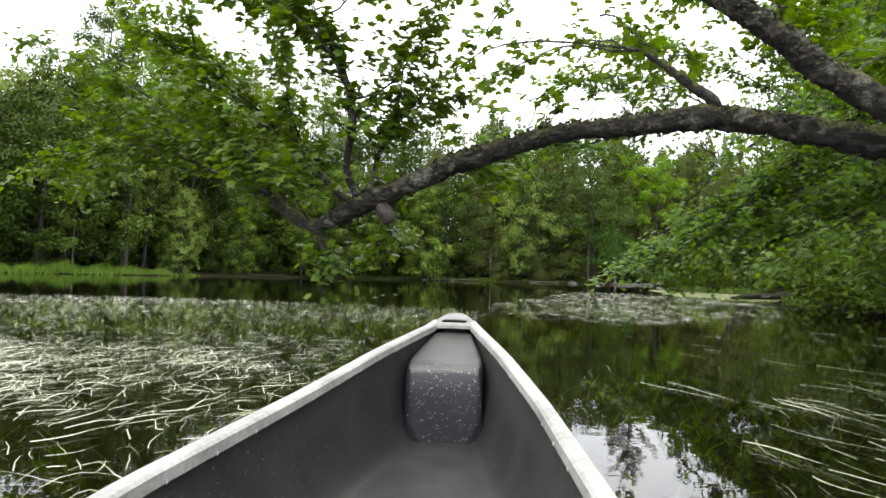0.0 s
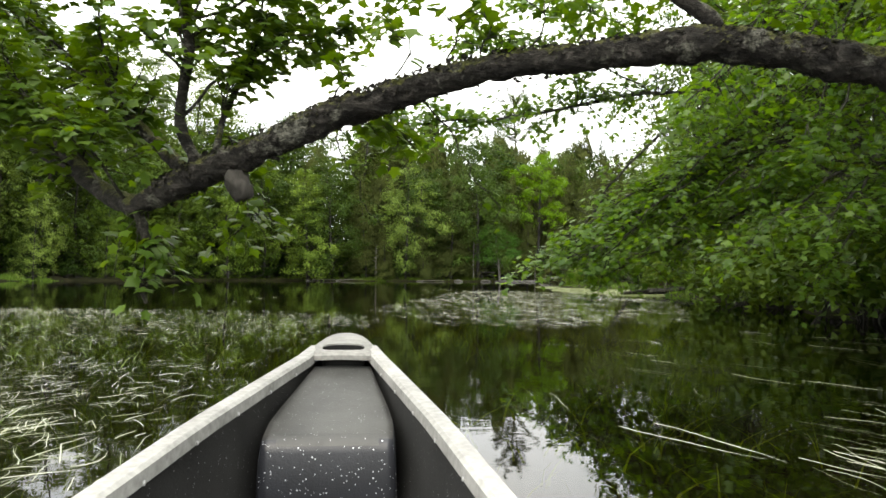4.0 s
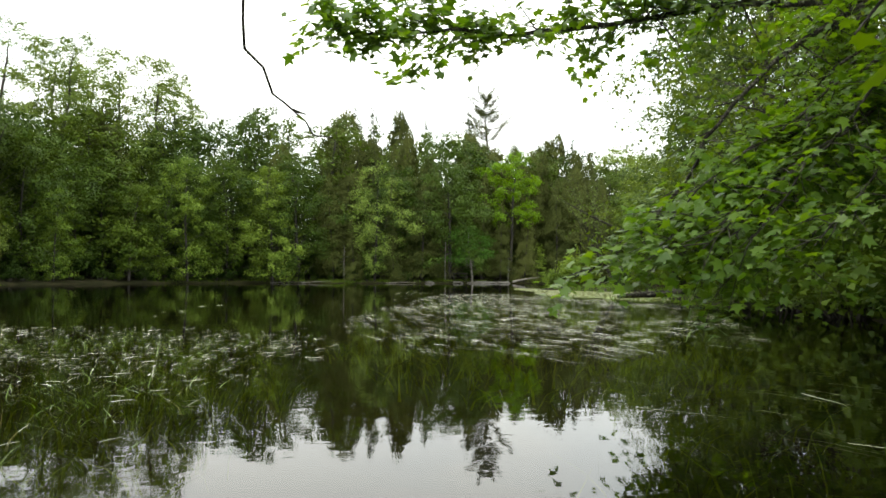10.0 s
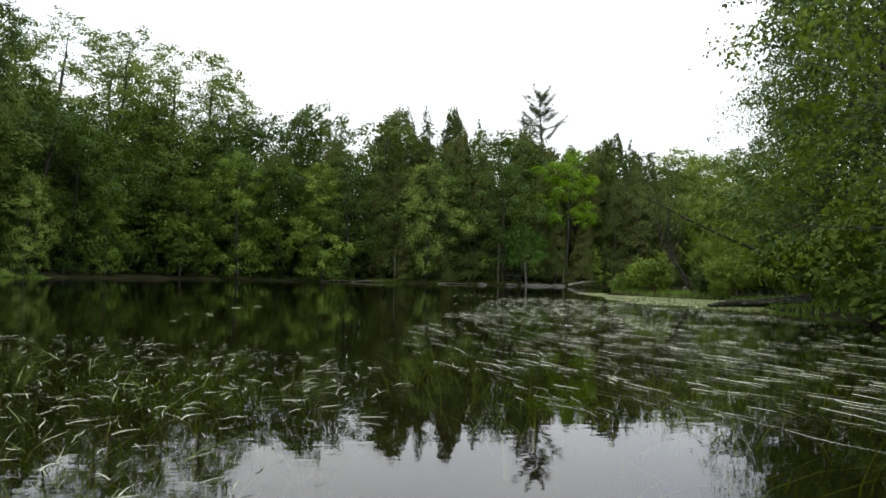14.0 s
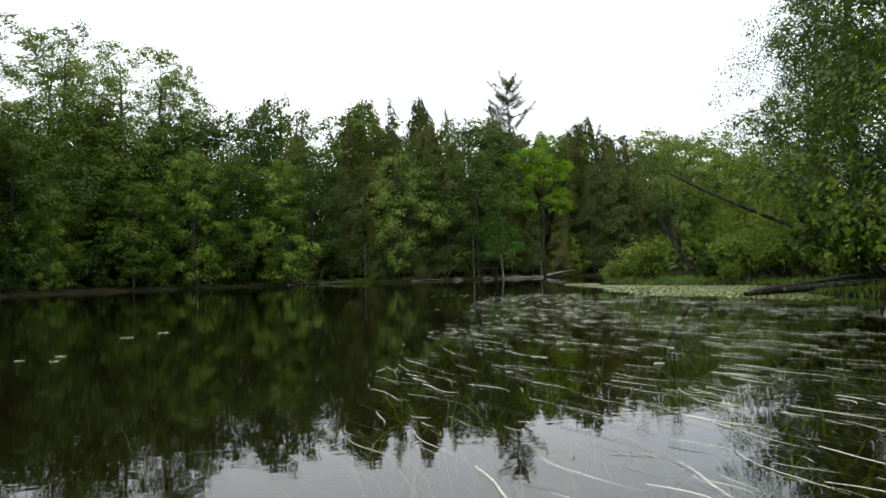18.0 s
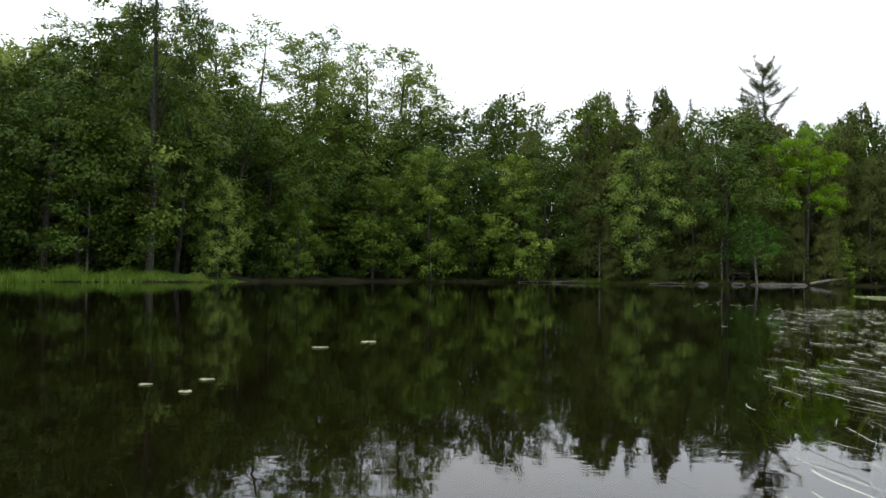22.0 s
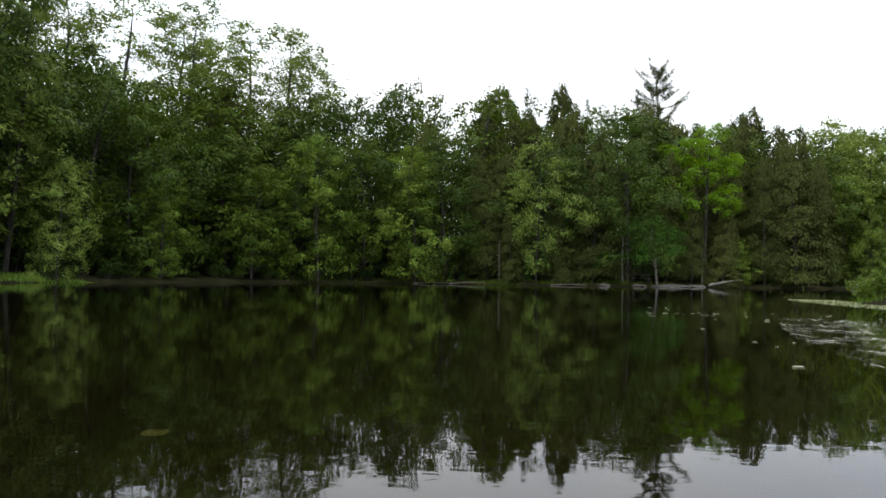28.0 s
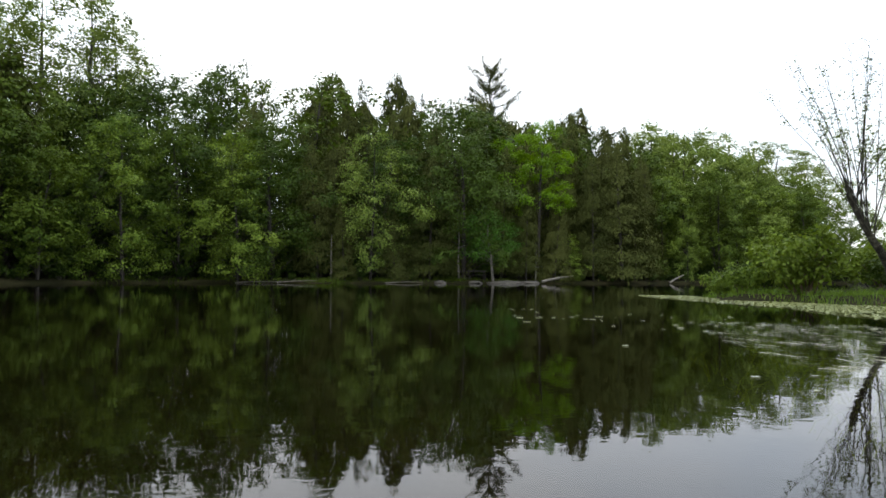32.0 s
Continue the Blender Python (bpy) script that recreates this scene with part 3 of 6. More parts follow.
POND = np.array(FAR_SHORE + NEAR_SHORE, float)


def shore_distance(x, y):
    """Metres to the shoreline: negative over the water, positive on land."""
    p = np.stack([np.asarray(x, float).ravel(), np.asarray(y, float).ravel()], -1)
    best = np.full(len(p), 1e9)
    inside = np.zeros(len(p), bool)
    for a, b in zip(POND, np.roll(POND, -1, axis=0)):
        e = b - a
        t = np.clip(((p - a) @ e) / (e @ e), 0, 1)
        best = np.minimum(best, np.linalg.norm(p - a - t[:, None] * e, axis=1))
        cross = (a[1] > p[:, 1]) != (b[1] > p[:, 1])
        with np.errstate(divide="ignore", invalid="ignore"):
            xs = a[0] + (p[:, 1] - a[1]) * e[0] / (e[1] if e[1] else 1e-9)
        inside ^= cross & (p[:, 0] < xs)
    return np.where(inside, -best, best).reshape(np.shape(x))


def ground_height(x, y):
    d = shore_distance(x, y)
    d = d + 0.5 * np.sin(0.9 * np.asarray(x) + 0.3) * np.cos(0.8 * np.asarray(y)) + 0.25 * np.sin(2.3 * np.asarray(x)) * np.sin(2.1 * np.asarray(y) + 1)
    land = (0.2 + 0.14 * np.clip((np.asarray(y) - 58) / 6, 0, 1)) * (1 - np.exp(-np.maximum(d, 0) / 1.0)) + 0.05 * np.clip(d - 3, 0, 60) + 0.1 * np.clip(d - 12, 0, 8) * (np.asarray(y) > 52) + 0.06 * np.sin(1.3 * np.asarray(x)) * np.sin(1.1 * np.asarray(y)) * np.clip(d, 0, 1)
    bed = -0.75 * (1 - np.exp(np.minimum(d, 0) / 1.6))
    return np.where(d > 0, land, bed)


def build_ground():
    far = np.array([3, 7, 14, 26, 50, 100, 220, 500, 1000, 1600], float)
    gx = np.r_[-62 - far[::-1], np.arange(-62, 82.1, 0.8), 82 + far]
    gy = np.r_[-40 - far[::-1], np.arange(-40, 130.1, 0.8), 130 + far]
    xx, yy = np.meshgrid(gx, gy)
    zz = ground_height(xx, yy)
    v = np.stack([xx, yy, zz], -1).reshape(-1, 3)
    nx, ny = len(gx), len(gy)
    i = (np.arange(ny - 1)[:, None] * nx + np.arange(nx - 1)[None]).ravel()
    f = np.stack([i, i + 1, i + nx + 1, i + nx], -1)
    me = mesh_np("ground", v, f)
    me.materials.append(SOIL)
    me.materials.append(BED)
    low = zz.ravel()[f].max(1) < 0.0
    me.polygons.foreach_set("material_index", low.astype(np.int32))
    me.polygons.foreach_set("use_smooth", [True] * len(me.polygons))
    tagged(new("ground", me), "dark leaf-littered bank and weedy pond bed", "ground", kind="structure")


def build_water(hole):
    """The pond's surface, open where the canoe's hull lies in it."""
    bm = bmesh.new()
    edges = []
    for ring in ([(-62, -60), (82, -60), (82, 112), (-62, 112)], hole):
        vs = [bm.verts.new((px, py, 0)) for px, py in ring]
        edges += [bm.edges.new((a, b)) for a, b in zip(vs, vs[1:] + vs[:1])]
    bmesh.ops.triangle_fill(bm, edges=edges, use_beauty=True, normal=(0, 0, 1))
    ob = part("water", bm, WATER)
    tagged(ob, "still dark pond water mirroring trees and sky", "water", kind="structure")


build_ground()


# ---------------------------------------------------------------- the wood round the pond
def along(line, step, offset, start=0.0, jitter=0.0, rng=None):
    """Points every step metres along a line, offset to its right-hand side as one walks it."""
    pts = np.array(line, float)
    seg = np.linalg.norm(np.diff(pts, axis=0), axis=1)
    cum = np.r_[0, np.cumsum(seg)]
    out = []
    s = start
    while s < cum[-1]:
        k = min(np.searchsorted(cum, s, "right") - 1, len(seg) - 1)
        p = pts[k] + (pts[k + 1] - pts[k]) * (s - cum[k]) / seg[k]
        d = (pts[k + 1] - pts[k]) / seg[k]
        n = np.array([d[1], -d[0]])
        j = rng.uniform(-1, 1, 2) * jitter
        out.append(p + n * (offset + j[0]) + d * j[1])
        s += step
    return np.array(out)


KINDS = {}


def kind(key, label, bark, leaf_mat, meshes, category="tree"):
    KINDS[key] = (label, bark, leaf_mat, meshes, category, [])


kind("green", "full green broad-leaved tree at the water's edge", BARK_GREY, LEAF_GREEN, broadleaf(11, 12, 3.9, 0.16, 46, 9600, 0.19, 0.12, inner=0.25))
kind("green_b", "leafy green tree with layered uneven boughs", BARK_GREY, LEAF_GREEN, broadleaf(12, 12, 3.5, 0.12, 44, 9200, 0.185, 0.12, inner=0.25))
kind("deep", "deep green broad-leaved tree in the wood", BARK_GREY, LEAF_DEEP, broadleaf(13, 12, 4.0, 0.14, 46, 9600, 0.19))
kind("light", "yellowish green young tree in the front of the wood", BARK_GREY, LEAF_LIGHT, broadleaf(14, 12, 3.0, 0.05, 54, 11500, 0.17, 0.09, puff=1.0, inner=0.2))
kind("lime", "bright lime green maple in the wood's edge", BARK_GREY, LEAF_LIME, broadleaf(15, 12, 2.9, 0.46, 36, 8600, 0.17, 0.12, puff=0.95, flat=0.45, inner=0.25))
kind("pale", "pale olive tree with thin open boughs", BARK_GREY, LEAF_PALE, broadleaf(16, 12, 3.4, 0.06, 50, 9800, 0.16, 0.085, puff=0.95, flat=0.55, inner=0.25))
kind("teal", "small bluish green tree at the shore", BARK_PALE, LEAF_TEAL, broadleaf(17, 6, 2.5, 0.36, 40, 5600, 0.14, 0.09, puff=1.1, inner=0.2))
kind("oak", "tall open-crowned oak rising over the wood", BARK_GREY, LEAF_OAK, broadleaf(18, 22, 4.8, 0.36, 50, 11000, 0.19, 0.20, puff=0.78, fan=0.22, flat=0.9, inner=0.25))
kind("oak_b", "tall slender oak with clumped open crown", BARK_GREY, LEAF_OAK, broadleaf(19, 22, 4.2, 0.32, 48, 10500, 0.19, 0.19, puff=0.78, fan=0.2, flat=0.9, inner=0.25))
kind("dark_oak", "tall dark oak with a long bare trunk at the grassy bank", BARK_DARK, LEAF_DEEP, broadleaf(20, 22, 4.3, 0.34, 64, 17000, 0.18, 0.24, puff=0.72, fan=0.16, flat=0.8, inner=0.2))
kind("cedar", "dark dense cedar with drooping sprays", BARK_GREY, LEAF_CEDAR, cedar(21, 12, 2.7, 12500, 0.26, 0.06, 0.74))
kind("cedar_b", "olive-dark pointed cedar in the wood's edge", BARK_GREY, LEAF_CEDAR, cedar(22, 12, 2.3, 12000, 0.25, 0.09, 0.72))
kind("back", "tree in the depth of the wood", BARK_GREY, LEAF_DEEP, broadleaf(25, 12, 4.0, 0.35, 34, 5600, 0.225))
kind("back_c", "olive tree in the depth of the wood", BARK_GREY, LEAF_GREEN, broadleaf(27, 12, 3.3, 0.35, 32, 5200, 0.2, flat=0.8))
kind("back_b", "conifer in the depth of the wood", BARK_GREY, LEAF_CEDAR, cedar(26, 12, 3.0, 7000, 0.35, 0.3, 0.66))
kind("back_l", "light green tree behind the grassy bank", BARK_GREY, LEAF_OAK, broadleaf(28, 12, 3.4, 0.3, 36, 6200, 0.19, puff=0.9))
kind("spruce", "dark pointed spruce above the wood", BARK_GREY, LEAF_SPRUCE, cedar(23, 16, 3.0, 7000, 0.30, 0.08, 0.9, shag=0.10))
kind("pine", "tall white pine with a sparse brush-like crown", BARK_GREY, LEAF_CEDAR, tall_pine(24, 26, 4.2, 14000))
BASE_H = dict(green=12, green_b=12, deep=12, light=12, lime=12, pale=12, teal=6, oak=22, oak_b=22, dark_oak=22, cedar=12, cedar_b=12, spruce=16, pine=26, back=12, back_b=12, back_c=12, back_l=12)
NAMES = dict(green="broadleaf_tree", green_b="broadleaf_tree", deep="broadleaf_tree", light="young_tree", lime="maple_tree", pale="pale_tree", teal="small_tree",
             oak="oak_tree", oak_b="oak_tree", dark_oak="oak_tree", cedar="cedar_tree", cedar_b="cedar_tree", spruce="spruce_tree", pine="pine_tree", back="broadleaf_tree", back_c="broadleaf_tree", back_l="broadleaf_tree", back_b="cedar_tree")
tree_rng = np.random.default_rng(5)


def plant(key, x, y, h, wide=1.0, turn=None):
    """One tree of that kind, h metres high, its foot on the ground."""
    label, bark, leaf_mat, meshes, category, first = KINDS[key]
    s = h / BASE_H[key]
    z = float(ground_height(np.array([x]), np.array([y]))[0]) - 0.12
    turn = tree_rng.uniform(0, 360) if turn is None else turn
    m = Matrix.LocRotScale((x, y, z), Euler((radians(tree_rng.normal(0, 2.6)), radians(tree_rng.normal(0, 2.6)), radians(turn))), (s * wide, s * wide, s))
    if not first:
        first.append(stand_tree(NAMES[key], meshes, bark, leaf_mat, m, label, category, "trees of the wood"))
        return first[0]
    ob = copy_thing(first[0], m)
    ob.matrix_world = m
    return ob


# trees that stand out in the far wood: kind, east, north, height, breadth
FRONT_TREES = [
    ('lime', 27.9, 96.6, 16.8, 0.92), ('pale', 11.4, 92.6, 14.2, 0.86), ('light', 0.6, 90.8, 13.0, 1.0), ('teal', 22.6, 93.6, 6.6, 1.0),
    ('light', 31.4, 96.8, 5.0, 1.1), ('light', -7.3, 87.2, 13.0, 1.0), ('green_b', -11.8, 83.2, 9.5, 1.0), ('green_b', -4.0, 91.0, 14.0, 0.8),
    ('pale', -18.3, 67.0, 7.5, 0.8), ('light', -15.6, 75.0, 8.0, 0.9), ('pale', 47.5, 102.6, 8.5, 0.6), ('light', 62, 110, 12, 1.3),
    ('light', 70, 113, 12, 1.3), ('light', 66, 118, 15, 1.2),
]
OAKS = [
    ('oak', -25.8, 68.5, 25.5, 0.85), ('oak_b', -21.3, 67.2, 19.0, 0.85),
    ('oak', -17, 100, 26.0, 0.95), ('oak_b', -11.5, 104, 24.5, 0.9), ('oak', -30.5, 86, 25.0, 0.9),
    ('oak_b', -25, 82, 23.5, 0.9), ('oak_b', -20.5, 90, 25.5, 0.9), ('oak_b', -12.2, 100, 26, 0.95), ('oak_b', -23, 98, 26, 0.95),
    ('oak', -27, 92, 26, 0.95), ('oak', -21.5, 104, 26.5, 0.8), ('dark_oak', -21.6, 64.4, 24.5, 0.85), ('oak_b', -24.5, 68.5, 20.0, 0.9), ('oak_b', -29, 68, 19, 0.9),
    ('oak_b', -37, 66, 20, 1.0), ('oak', 72, 124, 20, 1.2), ('oak_b', 80, 126, 19, 1.2), ('oak_b', 62.5, 112, 19.0, 0.75),
]
TOPS = [
    ('deep', -5.0, 106, 22.5, 0.58), ('spruce', 13.5, 140, 27.6, 0.95), ('spruce', 17, 141, 28.2, 0.95), ('spruce', 20.3, 140, 27.2, 0.95),
    ('spruce', 25, 140, 26, 0.8), ('pine', 38, 142, 33.4, 1.05), ('spruce', 34.5, 141, 28.6, 0.9), ('spruce', 57, 150, 26, 0.9),
    ('back_b', 30.0, 108, 17.5, 1.3), ('back_c', 33.5, 110, 17.0, 1.2), ('back_b', 27.0, 109, 17.8, 1.2), ('back_c', 23.5, 108, 20.0, 1.2), ('back_b', 36.5, 111, 17.5, 1.3),
    ('back_l', 59, 125, 20, 1.5), ('green', 53, 122, 19.5, 1.2),
]
CLEAR = [(x_, y_) for _, x_, y_, _, _ in FRONT_TREES if x_ < 60] + [(-21.6, 64.4), (-20.2, 62.0)]
FRONT_TREES += [('cedar_b', 26.4, 95.6, 9.4, 0.9), ('cedar', 29.4, 96.0, 9.0, 0.9), ('cedar_b', 24.6, 97.4, 13.0, 0.8), ('cedar_b', 9.2, 92.3, 7.0, 0.9), ('cedar', 13.6, 92.8, 8.0, 0.9)]
for key_, x_, y_, h_, w_ in FRONT_TREES + TOPS:
    plant(key_, x_, y_, h_, w_)
for key_, x_, y_, h_, w_ in OAKS:
    plant(key_, x_, y_, h_, w_ * (1.3 if y_ > 75 else 0.95))

SHORE_PART = FAR_SHORE[:16]
# mostly deep leaves in the front rows, painting the wood's shaded base
LEAFY = ("green", "deep", "green_b", "deep", "cedar", "deep")
MIXED = ("cedar", "cedar_b", "cedar", "deep", "cedar_b", "cedar")
OPEN = ("green", "green_b", "light", "deep", "green_b")
for row, (step, off, jit, lo, hi) in enumerate(((3.5, 2.6, 1.0, 11.0, 14.5), (3.3, 5.6, 1.0, 12.0, 15.0), (3.6, 9.4, 1.4, 15.0, 18.0), (3.9, 14.5, 2.0, 17.5, 20.5), (6.2, 24.0, 2.5, 20.0, 23.2))):
    for p_ in along(SHORE_PART, step, off, 0.7, jit, tree_rng):
        near = min(abs(p_[0] - x_) + 0.25 * abs(p_[1] - y_) for x_, y_ in CLEAR)
        if near < (2.7, 1.8, 0.0, 0.0, 0.0)[row]:
            continue
        tall = (1.0 - 0.17 * float(np.clip((-p_[0] - 2) / 8, 0, 1)) * (row > 2)) * (1.05 if p_[1] < 72 and row > 1 else 1.0)
        names_ = MIXED if 4 < p_[0] < 46 else LEAFY if p_[1] > 84 and p_[0] < 46 else OPEN
        key_ = names_[tree_rng.integers(len(names_))]
        if row < 3 and p_[0] > 47:
            key_ = ("light", "green_b", "back_l")[tree_rng.integers(3)]
        # darker front-row trees put the shade low in the wood into leaf colour
        if row == 0 and p_[1] < 84:
            key_ = ("deep", "green_b", "deep")[tree_rng.integers(3)]
        if p_[1] < 76 and row in (1, 2):
            key_ = ("green_b", "deep", "back_l")[tree_rng.integers(3)] if row == 1 else ("deep", "back_l", "green_b")[tree_rng.integers(3)]
        if row > 2:
            key_ = {"cedar": "back_b", "cedar_b": "back_b" if tree_rng.uniform() < 0.35 else "back_c"}.get(key_, "back_c" if p_[0] < 4 else "back" if p_[0] < 48 else "back_l")
            if p_[1] < 76:
                key_ = "back_l"
            tall *= 0.97 if key_ == "back_b" else 1.0
        plant(key_, p_[0], p_[1], tree_rng.uniform(lo, hi) * tall, tree_rng.uniform(0.78, 1.28))


def shrub_meshes(seed, h, spread, n_leaf, leaf):
    """A many-stemmed shrub, leafy to the ground."""
    rng = np.random.default_rng(seed)
    lines, cs = [], []
    for i in range(16):
        az, out = rng.uniform(0, 2 * np.pi), spread * rng.uniform(0.15, 1.0)
        foot = np.array([math.cos(az), math.sin(az), 0]) * rng.uniform(0.02, 0.18) * spread
        tip = np.array([math.cos(az) * out, math.sin(az) * out, h * rng.uniform(0.55, 1.0) * (1 - 0.35 * (out / spread) ** 2)])
        mid = (foot + tip) / 2 + [0, 0, 0.12 * h]
        lines.append((curve_points([foot, mid, tip], 5), np.linspace(0.03, 0.006, 5) * h / 2))
        for q in (0.45, 0.7, 0.9, 1.0):
            cs.append(foot + (tip - foot) * q + [0, 0, 0.1 * h * (1 - q)])
    cs = np.array(cs)
    pick = rng.integers(0, len(cs), n_leaf)
    d = unit(rng.normal(size=(n_leaf, 3)))
    cen = cs[pick] + d * rng.uniform(0.1, 1, (n_leaf, 1)) * 0.22 * (h + spread) / 2
    cen[:, 2] = np.abs(cen[:, 2]) + 0.02
    lv, lf = leaves(cen, unit(d + [0, 0, 0.7] + rng.normal(0, 0.4, (n_leaf, 3))), leaf * rng.uniform(0.5, 1.3, n_leaf), rng, TRI, TRI_F)
    tv, tf = tubes(lines, 3)
    return mesh_np("stems", tv, tf), mesh_np("foliage", lv, lf)


kind("shrub", "shrub with leaf colour darkened to stand in for shade", BARK_GREY, LEAF_SHADE, shrub_meshes(31, 2.4, 1.7, 900, 0.23), "shrub")
kind("shrub_b", "green shrub in the shade under the trees", BARK_GREY, LEAF_GREEN, shrub_meshes(32, 2.4, 1.9, 1500, 0.21), "shrub")
kind("shrub_c", "bright green shrub at the water's edge", BARK_TWIG, LEAF_BUSH, shrub_meshes(33, 1.6, 1.5, 3600, 0.115), "shrub")
for k_, n_ in (("shrub", 2.4), ("shrub_b", 2.4), ("shrub_c", 1.6)):
    BASE_H[k_], NAMES[k_] = n_, "shrub"
# rows of dark-leaved shrubs fill the gaps under the trees as painted shade
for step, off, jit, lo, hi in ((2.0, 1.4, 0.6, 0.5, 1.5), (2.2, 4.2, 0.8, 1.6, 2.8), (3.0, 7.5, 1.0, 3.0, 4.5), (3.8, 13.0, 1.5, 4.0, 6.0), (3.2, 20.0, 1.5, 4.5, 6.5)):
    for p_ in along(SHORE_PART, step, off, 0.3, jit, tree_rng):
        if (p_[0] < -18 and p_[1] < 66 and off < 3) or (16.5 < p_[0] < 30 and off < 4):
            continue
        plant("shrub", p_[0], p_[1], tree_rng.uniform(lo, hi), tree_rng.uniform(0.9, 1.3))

# the near bank: taller trees with shrubs between
kind("bank", "leafy tree on the near bank", BARK_DARK, LEAF_BANK, broadleaf(41, 13, 4.0, 0.1, 100, 26000, 0.088, 0.2, puff=0.9, flat=0.6))
kind("bank_b", "tall thin-leaved tree on the near bank", BARK_DARK, LEAF_GREY, broadleaf(42, 14, 3.2, 0.08, 130, 32000, 0.10, 0.15, puff=0.7, flat=0.6))
BASE_H["bank"], BASE_H["bank_b"], NAMES["bank"], NAMES["bank_b"] = 13, 14, "bank_tree", "bank_tree"
for key_, x_, y_, h_, w_ in (
    ("bank_b", 15.4, 31.2, 14.5, 0.95), ("bank", 17.4, 33.6, 11.0, 0.85), ("bank", 14.6, 25.6, 13.0, 0.95), ("bank_b", 16.5, 28.0, 15.0, 1.0), ("bank", 13.4, 20.4, 12.5, 1.0),
    ("bank", 20.5, 41.5, 11.0, 0.9), ("bank_b", 19.8, 38.2, 13.0, 0.9), ("bank", 24.0, 46.5, 9.0, 1.0), ("bank", 17.2, 22.0, 14.0, 1.1), ("bank_b", 12.6, 14.6, 13.0, 1.0), ("bank", 21.5, 32.0, 14.0, 1.2),
    ("bank", 28.0, 52.0, 8.0, 1.0), ("bank", 23.5, 37.5, 13.0, 1.1), ("bank", 15.6, 17.0, 13.0, 1.1), ("bank", 12.5, 9.0, 13.0, 1.1), ("bank", 33.0, 57.5, 8.0, 1.2), ("bank", 30.0, 44.0, 12.0, 1.3),
):
    plant(key_, x_, y_, h_, w_)
for x_, y_, h_, w_ in (
    (15.9, 47.6, 1.9, 0.95), (16.6, 49.4, 1.6, 1.0), (16.9, 46.4, 2.0, 0.9), (18.0, 47.9, 2.0, 1.0), (18.6, 42.2, 1.9, 1.1), (20.6, 43.4, 1.9, 1.1),
    (17.4, 41.2, 1.5, 0.9), (19.6, 40.2, 2.1, 1.1), (20.8, 46.6, 1.9, 1.1), (22.6, 49.8, 2.0, 1.2), (18.4, 37.2, 2.2, 1.1), (17.2, 35.6, 1.7, 1.0), (21.6, 36.6, 2.4, 1.2),
):
    plant("shrub_c", x_, y_, tree_rng.uniform(0.5, 1.0) * h_, 0.9 * w_)
# dark-leaved shrubs put the shaded gaps between the bright bushes into colour
for x_, y_, h_ in ((17.4, 48.6, 1.1), (19.2, 45.2, 1.3), (17.6, 43.2, 1.0), (19.8, 41.8, 1.5), (21.6, 48.0, 1.3)):
    plant("shrub", x_, y_, h_, 1.1)
for x_, y_, h_ in ((14.0, 28.4, 2.2), (15.2, 29.6, 2.6), (13.2, 24.6, 2.2), (12.8, 22.4, 2.4), (11.8, 19.6, 2.2), (10.8, 17.8, 2.0), (11.4, 16.4, 2.6), (13.2, 18.4, 3.0), (16.2, 32.6, 2.4), (14.4, 22.6, 3.2),
                   (10.2, 15.0, 1.8), (11.6, 13.2, 2.6), (16.0, 26.4, 3.4), (18.6, 30.6, 3.4), (25.5, 53.0, 2.0), (30.5, 57.6, 2.2), (36.0, 62.0, 2.5), (41.0, 66.0, 2.5), (47.0, 71.0, 2.5), (19.5, 34.4, 2.8)):
    plant("shrub_b", x_, y_, h_, 1.15)
for x_, y_, h_ in ((7.5, 12.6, 0.8), (8.2, 13.6, 1.1), (8.8, 14.8, 1.0), (9.3, 15.8, 1.2), (9.9, 17.4, 1.1), (10.3, 18.8, 1.3), (10.9, 20.4, 1.2), (11.4, 22.2, 1.3), (12.0, 24.2, 1.4), (12.6, 26.2, 1.2), (8.9, 13.2, 1.5), (9.9, 15.2, 1.6)):
    plant("shrub_b", x_, y_, h_, 1.25)
# shrubs and trees added to close gaps where sky showed through the wood
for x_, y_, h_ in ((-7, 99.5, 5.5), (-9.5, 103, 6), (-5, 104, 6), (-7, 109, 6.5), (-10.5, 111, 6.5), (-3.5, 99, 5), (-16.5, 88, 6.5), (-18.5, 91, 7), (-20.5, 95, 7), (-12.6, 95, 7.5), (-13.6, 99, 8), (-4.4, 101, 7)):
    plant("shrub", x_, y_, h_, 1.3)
for x_, y_, h_ in ((-6.6, 97.0, 17.0), (-8.4, 102.0, 19.0), (-5.0, 107.0, 20.0), (-19.5, 93.0, 14.0), (-13.2, 97.0, 14.0), (-14.6, 103.0, 15.0), (-3.6, 96.5, 13.0)):
    plant("back", x_, y_, h_, 1.1)


# ---------------------------------------------------------------- the canoe
CANOE_AT = (2.98, 9.4, -0.03, -4.2)  # east, north, up and heading of the paddler's place
CANOE_LEN, EYE_TO_TIP = 5.2, 3.0
U_KEYS = (0.0, 0.10, 0.23, 0.6, 1.0, 1.3, 1.72, 2.6)
U_BEAM = (0.018, 0.075, 0.118, 0.185, 0.258, 0.306, 0.368, 0.43)
U_RIM = (0.370, 0.352, 0.318, 0.292, 0.262, 0.235, 0.202, 0.185)
U_KEEL = (0.27, 0.04, -0.06, -0.13, -0.15, -0.155, -0.16, -0.16)


def canoe_at(u):
    """Half beam, rim height and keel height u metres from the bow's tip."""
    u = min(u, CANOE_LEN - u)
    return np.interp(u, U_KEYS, U_BEAM), np.interp(u, U_KEYS, U_RIM), np.interp(u, U_KEYS, U_KEEL)


